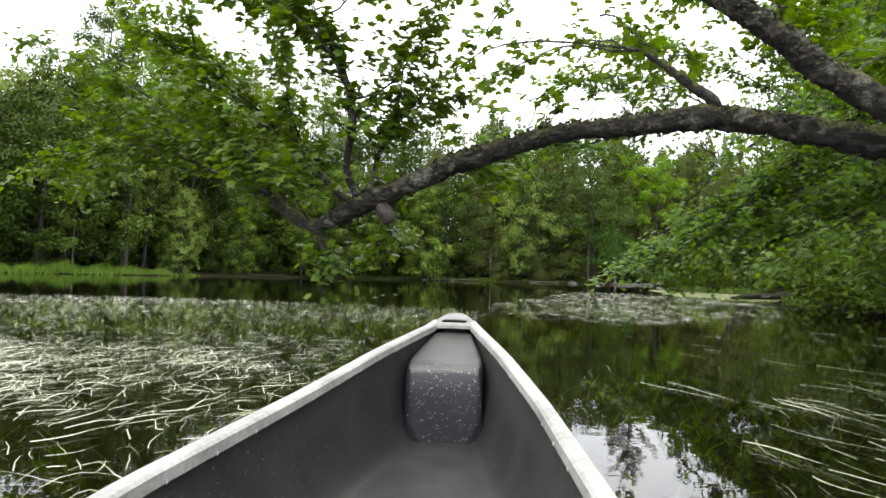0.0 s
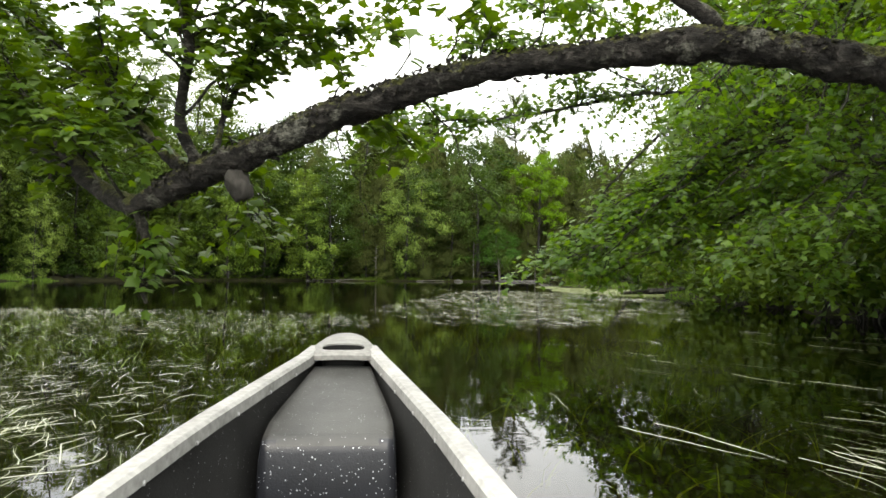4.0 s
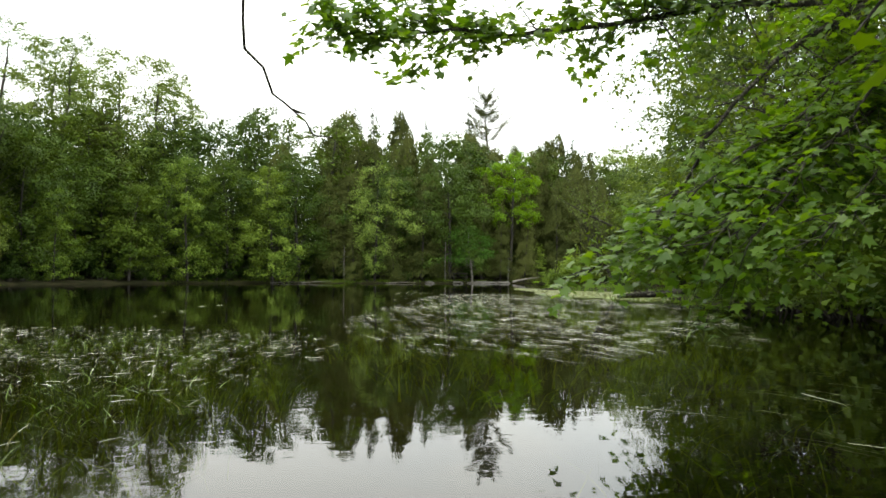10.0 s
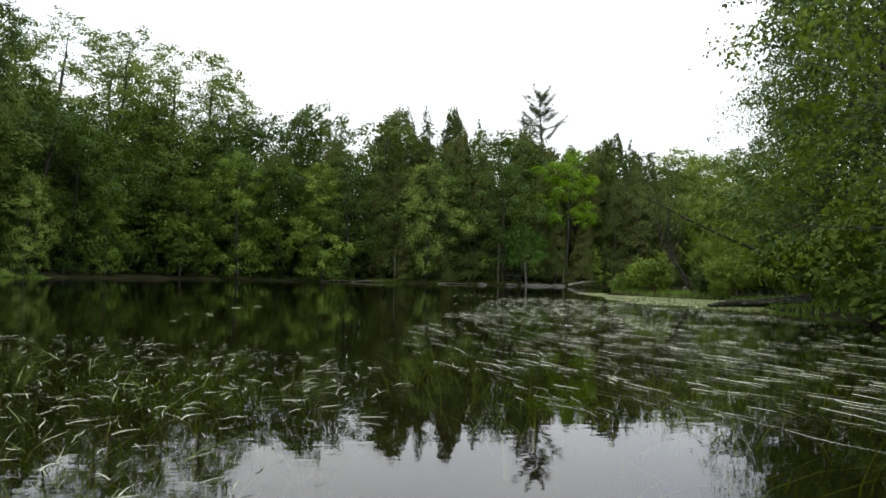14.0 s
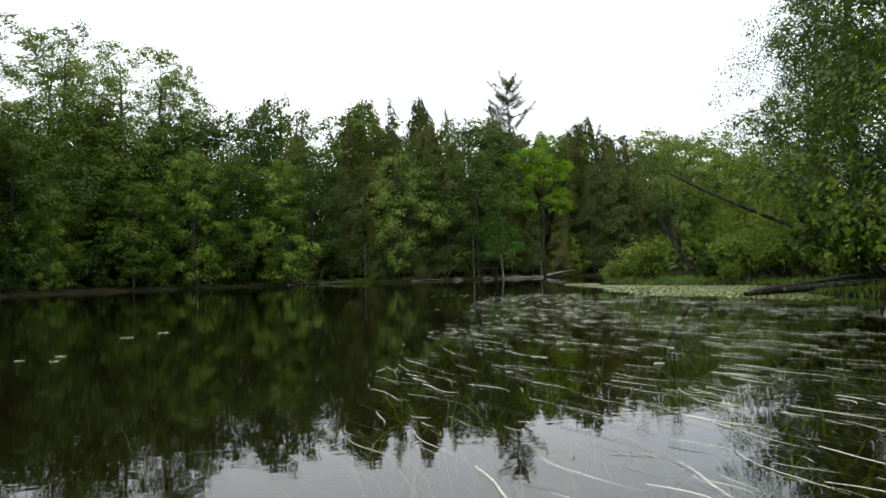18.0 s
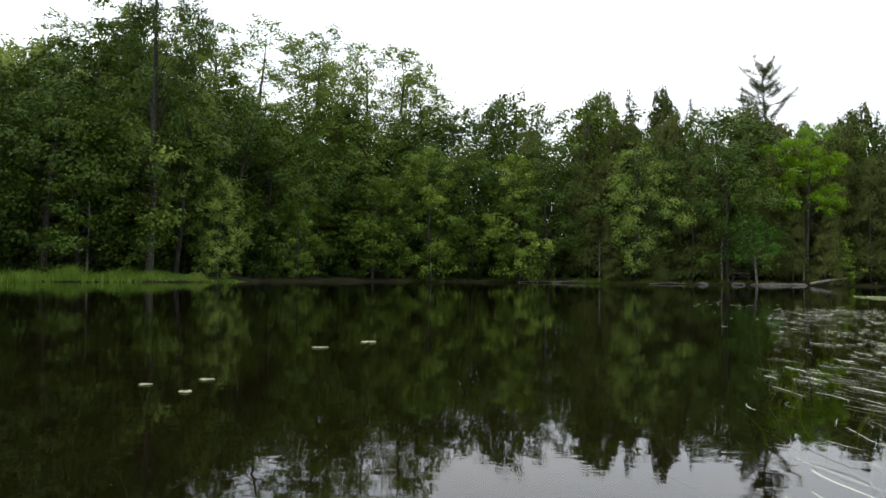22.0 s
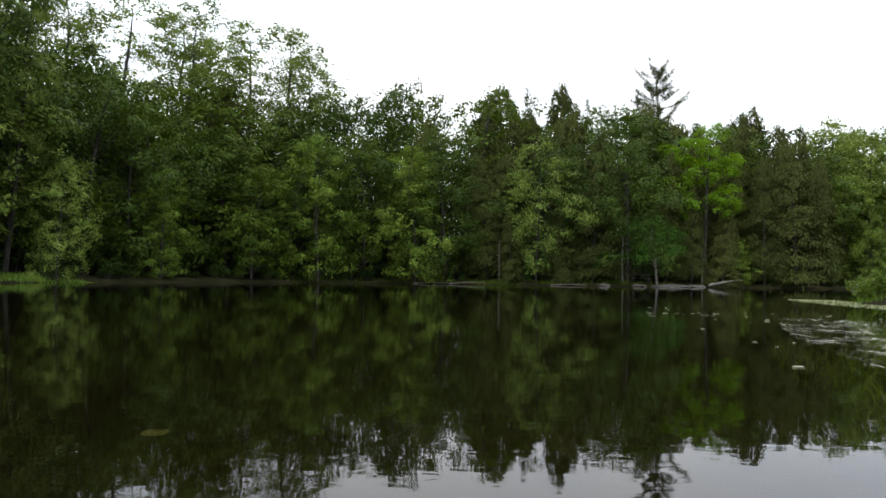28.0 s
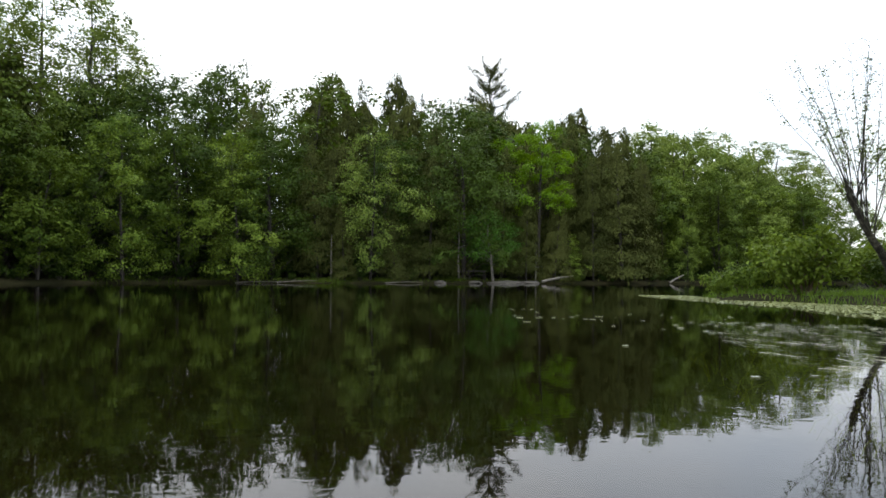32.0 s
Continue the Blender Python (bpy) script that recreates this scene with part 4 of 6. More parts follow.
def hull_fullness(u):
    """How quickly the sides rise from the keel: small amidships, larger at the ends."""
    return 0.5 - 0.36 * min(1.0, min(u, CANOE_LEN - u) / 0.65)


def hull_ring(u, inset=0.0, floor=None, n=12):
    """A cross-section of the hull: a rounded V at the ends, a flat-bottomed U amidships."""
    b, rim, keel = canoe_at(u)
    b, keel = max(b - inset, 0.004), keel + inset
    full = hull_fullness(u)
    pts = []
    for i in range(-n, n + 1):
        f = (abs(i) / n) ** 1.8
        z = keel + (rim - keel) * f
        pts.append((math.copysign(b * f**full, i) if i else 0.0, EYE_TO_TIP - u, max(z, floor) if floor is not None else z))
    return pts


def hull_half(u, z, inset=0.012):
    """Half width of the inside of the hull at that height."""
    b, rim, keel = canoe_at(u)
    f = min(1.0, max(0.0, (z - keel - inset) / (rim - keel - inset)))
    return (b - inset) * f ** hull_fullness(u)


def build_canoe():
    canoe = new("canoe")
    us = np.r_[0, 0.03, 0.07, 0.12, 0.18, 0.25, np.linspace(0.35, CANOE_LEN - 0.35, 26), CANOE_LEN - np.array([0.25, 0.18, 0.12, 0.07, 0.03, 0])]
    for inset, floor, name in ((0.0, None, "hull"), (0.012, -0.125, "inner_hull")):
        bm = bmesh.new()
        rows = [[bm.verts.new(p) for p in hull_ring(u, inset, floor)] for u in us]
        for r0, r1 in zip(rows, rows[1:]):
            for a, b, c, d in zip(r0, r0[1:], r1[1:], r1):
                bm.faces.new((a, b, c, d) if not inset else (d, c, b, a))
        part(name, bm, HULL, canoe, "grey speckled moulded plastic", True)
    # rails along both rims, with a lip turned down inside
    prof = [(-0.026, -0.012), (-0.026, 0.004), (-0.020, 0.012), (0.012, 0.012), (0.020, 0.006), (0.021, -0.019), (0.014, -0.021), (0.012, -0.004), (-0.014, -0.006), (-0.018, -0.014)]
    ru = np.linspace(0.16, CANOE_LEN - 0.16, 44)
    for side in (-1, 1):
        bm = bmesh.new()
        rings = []
        for u in ru:
            b, rim, _ = canoe_at(u)
            rings.append([bm.verts.new((side * (b - 0.012 - px), EYE_TO_TIP - u, rim + pz)) for px, pz in prof])
        n = len(prof)
        for r0, r1 in zip(rings, rings[1:]):
            for k in range(n):
                bm.faces.new((r0[k], r0[(k + 1) % n], r1[(k + 1) % n], r1[k]))
        bm.faces.new(rings[0]), bm.faces.new(rings[-1][::-1])
        bmesh.ops.recalc_face_normals(bm, faces=bm.faces)
        rail = part("rail", bm, RAIL, canoe, "pale weathered gunwale rail")
        rivet_me = None
        for u in np.arange(0.42, CANOE_LEN - 0.4, 0.21):
            b, rim, _ = canoe_at(u)
            if rivet_me is None:
                rb = bmesh.new()
                bmesh.ops.create_uvsphere(rb, u_segments=8, v_segments=5, radius=0.005)
                rivet_me = bpy.data.meshes.new("rivet")
                rb.to_mesh(rivet_me)
                rb.free()
                rivet_me.materials.append(RIVET)
            rv = new("rivet", rivet_me)
            rv.parent = rail
            rv.location = (side * (b - 0.034), EYE_TO_TIP - u, rim - 0.016)
            rv.scale = (0.5, 1, 1)
    # caps over bow and stern, each with a hand slot
    for end in (1, -1):
        bm = bmesh.new()
        m = 28
        outer, slot = [], []
        for k in range(m):
            a = 2 * math.pi * k / m
            c, s = math.cos(a), math.sin(a)
            # rounded triangle: broad edge towards the paddler
            t = (1 - s) / 2
            w = 0.128 * min(1.0, (t * 1.02) ** 0.62) if t > 0 else 0
            outer.append((math.copysign(w, c) * (abs(c) ** 0.35), 0.028 - 0.285 * t))
            slot.append((0.066 * math.copysign(abs(c) ** 0.55, c), -0.190 + 0.034 * math.copysign(abs(s) ** 0.8, s)))

        def rim_z(x, y):
            u = 0.028 - y
            return 0.374 - 0.205 * max(0, u - 0.03) + 0.012 * (1 - (x / 0.14) ** 2) * min(1.0, u / 0.08)

        def vert(x, y, dz):
            return bm.verts.new((x, EYE_TO_TIP + y, rim_z(x, y) + dz))

        loops = []
        for f in (0.0, 0.25, 0.6, 1.0):
            loops.append([vert(o[0] + (s_[0] - o[0]) * f, o[1] + (s_[1] - o[1]) * f, 0.0 if f else -0.006) for o, s_ in zip(outer, slot)])
        skirt = [vert(o[0], o[1], -0.020) for o in outer]
        deep = [vert(s_[0], s_[1], -0.005) for s_ in slot]
        under = [vert(o[0] * 0.9, o[1] * 0.9 - 0.012, -0.022) for o in outer]
        chain = [skirt] + loops + [deep, under]
        for l0, l1 in zip(chain, chain[1:]):
            for k in range(m):
                bm.faces.new((l0[k], l0[(k + 1) % m], l1[(k + 1) % m], l1[k]))
        bmesh.ops.recalc_face_normals(bm, faces=bm.faces)
        cap = part("end_cap", bm, CAP, canoe, "pale plastic end cap with a hand slot")
        if end < 0:
            cap.matrix_local = Matrix.Translation((0, 2 * EYE_TO_TIP - CANOE_LEN, 0)) @ Matrix.Rotation(math.pi, 4, "Z")
        # black pocket added under the hand slot to paint in its shade
        bm = bmesh.new()
        rings = []
        for grow, drop in ((1.02, 0.004), (1.02, 0.05), (0.6, 0.06)):
            rings.append([bm.verts.new((sx * grow, EYE_TO_TIP - 0.19 + (sy + 0.19) * grow, rim_z(sx, sy) - drop)) for sx, sy in slot])
        for l0, l1 in zip(rings, rings[1:]):
            for k in range(m):
                bm.faces.new((l0[k], l0[(k + 1) % m], l1[(k + 1) % m], l1[k]))
        bm.faces.new(rings[-1])
        pocket = part("slot_shade_pocket", bm, SLOT_SHADE, canoe, "added black pocket standing in for shade in the hand slot")
        if end < 0:
            pocket.matrix_local = Matrix.Translation((0, 2 * EYE_TO_TIP - CANOE_LEN, 0)) @ Matrix.Rotation(math.pi, 4, "Z")
        # float chamber below the cap: sloping deck with rounded shoulders, and an upright face, darker than the deck,
        # that stands proud of its sides
        bm = bmesh.new()
        rows = []
        for y, z in ((2.78, 0.286), (2.70, 0.272), (2.62, 0.257), (2.52, 0.240), (2.42, 0.222), (2.32, 0.205), (2.24, 0.192), (2.212, 0.186), (2.200, 0.176), (2.194, 0.160), (2.190, 0.06), (2.188, -0.04), (2.186, -0.124)):
            u = EYE_TO_TIP - y
            face = min(0.152, 0.86 * hull_half(u, z))
            row = []
            for q in np.linspace(-1, 1, 25):
                a = abs(q)
                edge = max(0.0, (a - 0.75) / 0.25)
                x = face * (min(a, 0.75) / 0.75) + 0.010 * min(1.0, 2 * edge)
                top = z + 0.006 * (1 - a * a) * (y > 2.2)
                row.append(bm.verts.new((math.copysign(x, q), y + (0.012 * edge if y < 2.215 else 0.0), top if edge <= 0 else top + (min(top, -0.13) - top) * edge**2)))
            rows.append(row)
        for r0, r1 in zip(rows, rows[1:]):
            for a, b, c, d in zip(r0, r0[1:], r1[1:], r1):
                bm.faces.new((a, b, c, d))
        bmesh.ops.recalc_face_normals(bm, faces=bm.faces)
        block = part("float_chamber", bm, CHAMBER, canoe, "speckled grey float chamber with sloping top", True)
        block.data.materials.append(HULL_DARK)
        # darker plastic on every face below the deck's front edge
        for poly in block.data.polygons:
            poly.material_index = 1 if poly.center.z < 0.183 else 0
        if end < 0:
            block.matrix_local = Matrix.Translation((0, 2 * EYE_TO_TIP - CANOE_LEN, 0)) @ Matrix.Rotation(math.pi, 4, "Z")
    x, y, z, heading = CANOE_AT
    canoe.matrix_world = pose(x, y, z, 0, 0, heading)
    tagged(canoe, "grey plastic canoe with pale rails floating on the pond", "canoe")


build_canoe()
keel_line = [(hull_half(u, -CANOE_AT[2], 0.004), EYE_TO_TIP - u) for u in np.linspace(0.24, CANOE_LEN - 0.24, 24)]
hull_pose = pose(*CANOE_AT[:3], 0, 0, CANOE_AT[3])
build_water([(hull_pose @ Vector((x_, y_, 0)))[:2] for x_, y_ in keel_line + [(-x_, y_) for x_, y_ in keel_line[::-1]]])


# ---------------------------------------------------------------- maples that lean over the water
def twigs_and_leaves(line, rad, rng, n_twig, length, leaf, per_twig, start=0.25, bias=(0, 0, 0.3), hang=0.25, spread=1.0):
    """Side twigs along a bough, and the leaves on them; returns tube lines, leaf centres, facings and sizes."""
    lines, cen, ups, sz = [], [], [], []
    u = np.linspace(0, 1, len(line))
    for i in range(n_twig):
        f = start + (1 - start) * (i + rng.uniform(0, 1)) / n_twig
        o = np.array([np.interp(f, u, line[:, k]) for k in range(3)])
        fwd = unit(np.array([np.interp(min(1, f + 0.05), u, line[:, k]) - np.interp(max(0, f - 0.05), u, line[:, k]) for k in range(3)]))
        d = unit(rng.normal(size=3) * [1, 1, 0.6] * spread + fwd * 0.9 + np.array(bias))
        ln = length * rng.uniform(0.5, 1.2)
        tip = o + d * ln + np.array([0, 0, -hang * ln])
        mid = (o + tip) / 2 + rng.normal(0, 0.06 * ln, 3) + [0, 0, 0.06 * ln]
        tw = curve_points([o, mid, tip], 5)
        r0 = np.interp(f, u, rad) * 0.4
        lines.append((tw, np.linspace(max(0.004, min(r0, 0.012)), 0.0018, 5)))
        k = max(2, int(per_twig * rng.uniform(0.6, 1.3)))
        q = rng.uniform(0.25, 1.05, k)
        pos = np.stack([np.interp(q, np.linspace(0, 1, 5), tw[:, j]) for j in range(3)], -1) + rng.normal(0, 0.05, (k, 3)) * (0.6 + ln)
        cen.append(pos)
        ups.append(rng.normal(0, 0.34, (k, 3)) + [0, 0, 0.9] + d * 0.3)
        sz.append(leaf * rng.uniform(0.6, 1.2, k))
    return lines, cen, ups, sz


class Bush:
    """Gathers the boughs and leaves of one tree."""

    def __init__(self, seed):
        self.rng = np.random.default_rng(seed)
        self.wood, self.cen, self.ups, self.sz = [], [], [], []

    def bough(self, ctrl, r0, r1, n_twig, length, leaf, per_twig, n=14, wood=True, **kw):
        line = curve_points(ctrl, n)
        line[1:-1] += self.rng.normal(0, 0.012, (n - 2, 3))
        rad = np.linspace(r0, r1, n)
        if wood:
            self.wood.append((line, rad))
        a, b, c, d = twigs_and_leaves(line, rad, self.rng, n_twig, length, leaf, per_twig, **kw)
        self.wood += a
        self.cen += b
        self.ups += c
        self.sz += d
        return line

    def crown(self, parent, mat, droop=0.35, shape=KITE, faces=KITE_F):
        v, f = leaves(np.concatenate(self.cen), np.concatenate(self.ups), np.concatenate(self.sz), self.rng, shape, faces, droop)
        part_mesh("crown", mesh_np("crown", v, f), mat, parent)
        v, f = tubes(self.wood, 3)
        part_mesh("branchwork", mesh_np("branchwork", v, f), BARK_DARK, parent, smooth=True)


def limb_mesh(ctrl, radii, seed, n=60, sides=18, lump=0.16):
    """A thick limb with ridged, lumpy bark."""
    line = curve_points(ctrl, n)
    rad = np.interp(np.linspace(0, 1, n), np.linspace(0, 1, len(radii)), radii)
    v, f = tubes([(line, rad)], sides)
    c = np.repeat(line, sides, axis=0)
    d = v - c
    for i in range(len(v)):
        p = Vector(v[i] * 9.0) + Vector((seed, 0, 0))
        q = Vector(v[i] * 28.0) + Vector((0, seed, 0))
        s = Vector(v[i] * 62.0)
        d[i] *= 1 + lump * noise.noise(p) * 1.2 + lump * 0.9 * noise.noise(q) + lump * 0.5 * noise.noise(s)
    return mesh_np("limb", c + d, f)


def bark_flakes(ctrl, radius, n, seed):
    """Small plates of bark and cushions of moss that stand a little off a limb."""
    rng = np.random.default_rng(seed)
    line = curve_points(ctrl, 200)
    k = rng.integers(10, 188, n)
    fwd = unit(line[np.minimum(k + 3, 199)] - line[k - 3])
    side = unit(np.cross(fwd, np.array([0, 0, 1.0])))
    up = np.cross(side, fwd)
    a = rng.normal(np.pi / 2, 1.25, n)
    out = np.cos(a)[:, None] * side + np.sin(a)[:, None] * up
    cen = line[k] + out * radius * rng.uniform(0.86, 1.08, (n, 1)) + fwd * rng.uniform(-0.02, 0.02, (n, 1))
    v, f = leaves(cen, unit(out + rng.normal(0, 0.35, (n, 3)) + fwd * 0.3), rng.uniform(0.014, 0.042, n), rng, KITE, KITE_F)
    return mesh_np("bark_flakes", v, f)


def build_leaning_maple():
    """The old maple whose limb arches low over the water."""
    tree = new("leaning_maple")
    main = [(6.95, 11.75, 1.05), (6.4, 11.97, 1.30), (5.85, 12.17, 1.52), (5.51, 12.29, 1.61), (5.2, 12.4, 1.69), (4.88, 12.52, 1.745), (4.37, 12.7, 1.71), (3.88, 12.88, 1.665),
            (3.42, 13.04, 1.54), (3.16, 13.14, 1.46), (2.88, 13.24, 1.33), (2.58, 13.35, 1.22), (2.35, 13.43, 1.11), (2.12, 13.56, 1.02)]
    part_mesh("limb", limb_mesh(main, [0.15, 0.12, 0.10, 0.086, 0.074, 0.082, 0.064, 0.062, 0.070, 0.080, 0.068, 0.076, 0.064, 0.045], 3.0, 260, 30, 0.24), BARK_MOSSY, tree, "arching mossy limb", True)
    upper = [(6.95, 11.75, 1.05), (6.3, 11.8, 1.42), (5.72, 11.95, 1.72), (5.39, 12.07, 1.95), (5.24, 12.12, 2.11), (5.01, 12.21, 2.32), (4.74, 12.3, 2.55), (4.2, 12.5, 3.1), (3.9, 12.7, 3.9)]
    part_mesh("limb", limb_mesh(upper, [0.16, 0.11, 0.09, 0.08, 0.076, 0.072, 0.07, 0.06, 0.045], 7.0, 170, 26, 0.22), BARK_MOSSY, tree, "thick upper limb", True)
    trunk = [(8.1, 11.1, -0.1), (7.7, 11.35, 0.35), (7.2, 11.6, 0.85), (6.85, 11.78, 1.12)]
    part_mesh("trunk", limb_mesh(trunk, [0.34, 0.27, 0.22, 0.18], 11.0, 40), BARK_MOSSY, tree, "", True)
    side = [(4.95, 12.5, 1.76), (4.9, 12.51, 1.87), (4.78, 12.56, 1.97), (4.64, 12.6, 2.09), (4.50, 12.66, 2.2)]
    part_mesh("limb", limb_mesh(side, [0.045, 0.04, 0.034, 0.026, 0.013], 5.0, 30, 10), BARK_MOSSY, tree, "", True)
    for line, rad, n, seed in ((main, 0.079, 3600, 21), (upper, 0.082, 1900, 22)):
        part_mesh("bark_relief", bark_flakes(line, rad, n, seed), BARK_MOSSY, tree, "lifting flakes of bark and moss")["kind"] = "stuff"
    forks = {
        "a": ([(2.16, 13.54, 1.02), (1.84, 13.93, 1.17), (1.42, 14.4, 1.45), (0.84, 15.06, 1.78), (0.02, 15.99, 2.15), (-0.89, 17.03, 2.6), (-1.6, 17.8, 3.0)], (0.06, 0.045, 0.035, 0.025, 0.014)),
        "b": ([(1.84, 13.93, 1.17), (1.33, 14.5, 1.60), (0.82, 15.09, 1.96), (0.41, 15.55, 2.4), (-0.05, 16.07, 2.9), (-0.86, 16.99, 3.64)], (0.05, 0.045, 0.035, 0.025, 0.012)),
        "c": ([(2.52, 13.37, 1.22), (2.40, 13.41, 1.48), (2.44, 13.4, 1.92), (2.31, 13.44, 2.33), (2.11, 13.52, 2.66), (1.8, 13.62, 2.95), (1.5, 13.8, 3.3)], (0.05, 0.038, 0.032, 0.022, 0.012)),
        "d": ([(2.45, 13.42, 1.20), (2.2, 13.75, 1.42), (1.93, 14.11, 1.66), (1.5, 14.64, 2.06), (0.79, 15.48, 2.57), (0.0, 16.43, 3.34)], (0.045, 0.035, 0.028, 0.02, 0.01)),
        "e": ([(1.6, 14.2, 1.29), (1.15, 14.5, 1.55), (0.7, 14.75, 1.72), (0.1, 15.0, 1.95), (-0.6, 15.4, 2.3)], (0.034, 0.028, 0.022, 0.015, 0.008)),
        "f": ([(2.58, 13.36, 1.24), (2.62, 13.5, 1.55), (2.75, 13.6, 1.9), (2.8, 13.7, 2.35)], (0.03, 0.024, 0.016, 0.008)),
    }
    for key, (ctrl, rad) in forks.items():
        stout = 0.72 if key in "cf" else 1.0
        part_mesh("limb", limb_mesh(ctrl, [r * stout for r in rad], 2.0, 60, 11, 0.22), BARK_MOSSY, tree, "", True)
    # burl under the fork and the strip of hanging bark
    bm = bmesh.new()
    bmesh.ops.create_icosphere(bm, subdivisions=3, radius=0.075)
    for v in bm.verts:
        v.co *= 0.9 + 0.5 * noise.noise(v.co * 16) + 0.25 * noise.noise(v.co * 45)
        v.co.z *= 1.15
        v.co += Vector((2.73, 13.29, 1.13))
    part("burl", bm, BARK_GREY, tree, "dark rounded burl", True)
    strip = [(2.17, 13.54, 1.0), (2.22, 13.49, 0.86), (2.25, 13.46, 0.73), (2.22, 13.48, 0.60), (2.235, 13.48, 0.51)]
    part_mesh("hanging_stub", limb_mesh(strip, [0.035, 0.026, 0.022, 0.024, 0.012], 9.0, 18, 8, 0.3), BARK_DARK, tree, "dead stub hanging down", True)

    b = Bush(61)
    up = dict(bias=(0, 0, 0.75), hang=0.1)
    for key, n_t, ln, lf, k in (("a", 62, 0.5, 0.076, 25), ("b", 66, 0.55, 0.076, 27), ("c", 50, 0.42, 0.076, 23), ("d", 64, 0.5, 0.076, 27), ("e", 38, 0.45, 0.074, 22), ("f", 20, 0.32, 0.07, 16)):
        ctrl, rad = forks[key]
        b.bough(ctrl, rad[0], rad[-1], n_t, ln, lf, k, wood=False, start=0.22, **up)
    # secondary boughs of the left crown
    for ctrl in (
        [(1.33, 14.5, 1.6), (1.1, 14.4, 2.1), (0.9, 14.3, 2.6), (0.8, 14.2, 3.1)], [(0.82, 15.09, 1.96), (0.3, 15.0, 2.3), (-0.4, 15.1, 2.7), (-1.1, 15.2, 3.0)],
        [(1.93, 14.11, 1.66), (1.75, 14.2, 2.15), (1.7, 14.3, 2.6), (1.5, 14.3, 3.0)], [(2.44, 13.4, 1.92), (2.75, 13.5, 2.2), (2.9, 13.6, 2.5), (3.1, 13.7, 2.75)],
        [(2.4, 13.41, 1.48), (2.62, 13.6, 1.8), (2.9, 13.75, 2.05), (3.15, 13.9, 2.15)], [(0.84, 15.06, 1.58), (0.3, 14.9, 1.75), (-0.3, 14.9, 1.8), (-0.8, 15.0, 1.7)],
    ):
        b.bough(ctrl, 0.012, 0.004, 22, 0.40, 0.075, 22, 10, bias=(0, 0, 0.3), hang=0.25)
    for ctrl in (
        [(0.02, 15.99, 1.78), (-0.6, 16.0, 1.75), (-1.1, 16.2, 1.6)], [(2.31, 13.44, 2.33), (2.0, 13.3, 2.6), (1.6, 13.2, 2.8), (1.2, 13.2, 2.95)],
        [(2.1, 13.58, 1.05), (2.0, 13.5, 1.25), (1.75, 13.45, 1.5), (1.5, 13.5, 1.7)], [(1.84, 13.93, 1.2), (1.7, 13.7, 1.45), (1.4, 13.6, 1.8), (1.1, 13.6, 2.1)],
        [(1.5, 14.64, 2.06), (1.15, 14.5, 2.35), (0.7, 14.35, 2.65), (0.3, 14.2, 2.9)], [(2.11, 13.52, 2.66), (2.5, 13.4, 2.9), (2.9, 13.3, 3.05)],
    ):
        b.bough(ctrl, 0.012, 0.004, 22, 0.40, 0.075, 22, 10, bias=(0, 0, 0.3), hang=0.25)
    # leaves about the hanging stub, and tufts along the arch
    b.bough([(2.12, 13.56, 1.02), (2.2, 13.5, 0.92), (2.28, 13.46, 0.84)], 0.01, 0.005, 18, 0.24, 0.085, 9, 8, bias=(0, 0, -0.5), hang=0.5)
    for x, y, z in ((3.5, 13.0, 1.66), (3.75, 12.92, 1.74), (3.9, 12.86, 1.75), (3.2, 13.12, 1.56), (4.15, 12.8, 1.79)):
        b.bough([(x, y, z), (x + 0.05, y - 0.03, z + 0.12), (x - 0.02, y, z + 0.2)], 0.006, 0.003, 4, 0.14, 0.085, 5, 6, bias=(0, 0, 0.6), hang=0.1)
    # boughs above the arch, seen against the sky
    for ctrl, n_t in (
        ([(4.48, 12.67, 2.23), (3.7, 13.7, 2.6), (3.2, 14.2, 2.5), (2.95, 14.35, 2.3), (2.8, 14.4, 2.1)], 13), ([(4.48, 12.67, 2.23), (4.1, 13.5, 2.5), (3.7, 14.5, 2.6), (3.45, 15.0, 2.55)], 14),
        ([(4.64, 12.6, 2.09), (4.65, 13.4, 2.5), (4.7, 14.1, 2.8), (4.8, 14.8, 2.9)], 16), ([(4.6, 12.62, 2.12), (4.45, 12.72, 2.35), (4.3, 12.9, 2.5)], 8),
        ([(4.6, 12.4, 2.7), (4.8, 13.0, 3.0), (5.1, 13.8, 3.2), (5.4, 14.6, 3.3)], 22), ([(4.2, 12.5, 3.1), (3.6, 12.9, 3.3), (3.0, 13.4, 3.3), (2.4, 14.0, 3.2)], 20),
    ):
        b.bough(ctrl, 0.012, 0.004, int(0.55 * n_t), 0.36, 0.070, 16, 12, hang=0.3)
    for ctrl, n_t in (
        ([(5.1, 12.2, 2.3), (5.5, 12.8, 2.6), (5.9, 13.4, 2.8), (6.3, 14.0, 2.9)], 24), ([(5.5, 12.0, 1.9), (6.1, 12.6, 2.2), (6.7, 13.2, 2.4), (7.2, 13.8, 2.5)], 24),
        ([(4.0, 12.7, 3.6), (3.3, 13.2, 3.7), (2.6, 14.0, 3.6), (2.0, 14.8, 3.4)], 20), ([(6.4, 11.8, 1.5), (6.9, 12.5, 2.0), (7.3, 13.3, 2.3), (7.6, 14.0, 2.4)], 24),
    ):
        b.bough(ctrl, 0.012, 0.004, int(1.5 * n_t), 0.42, 0.076, 19, 12, hang=0.3)
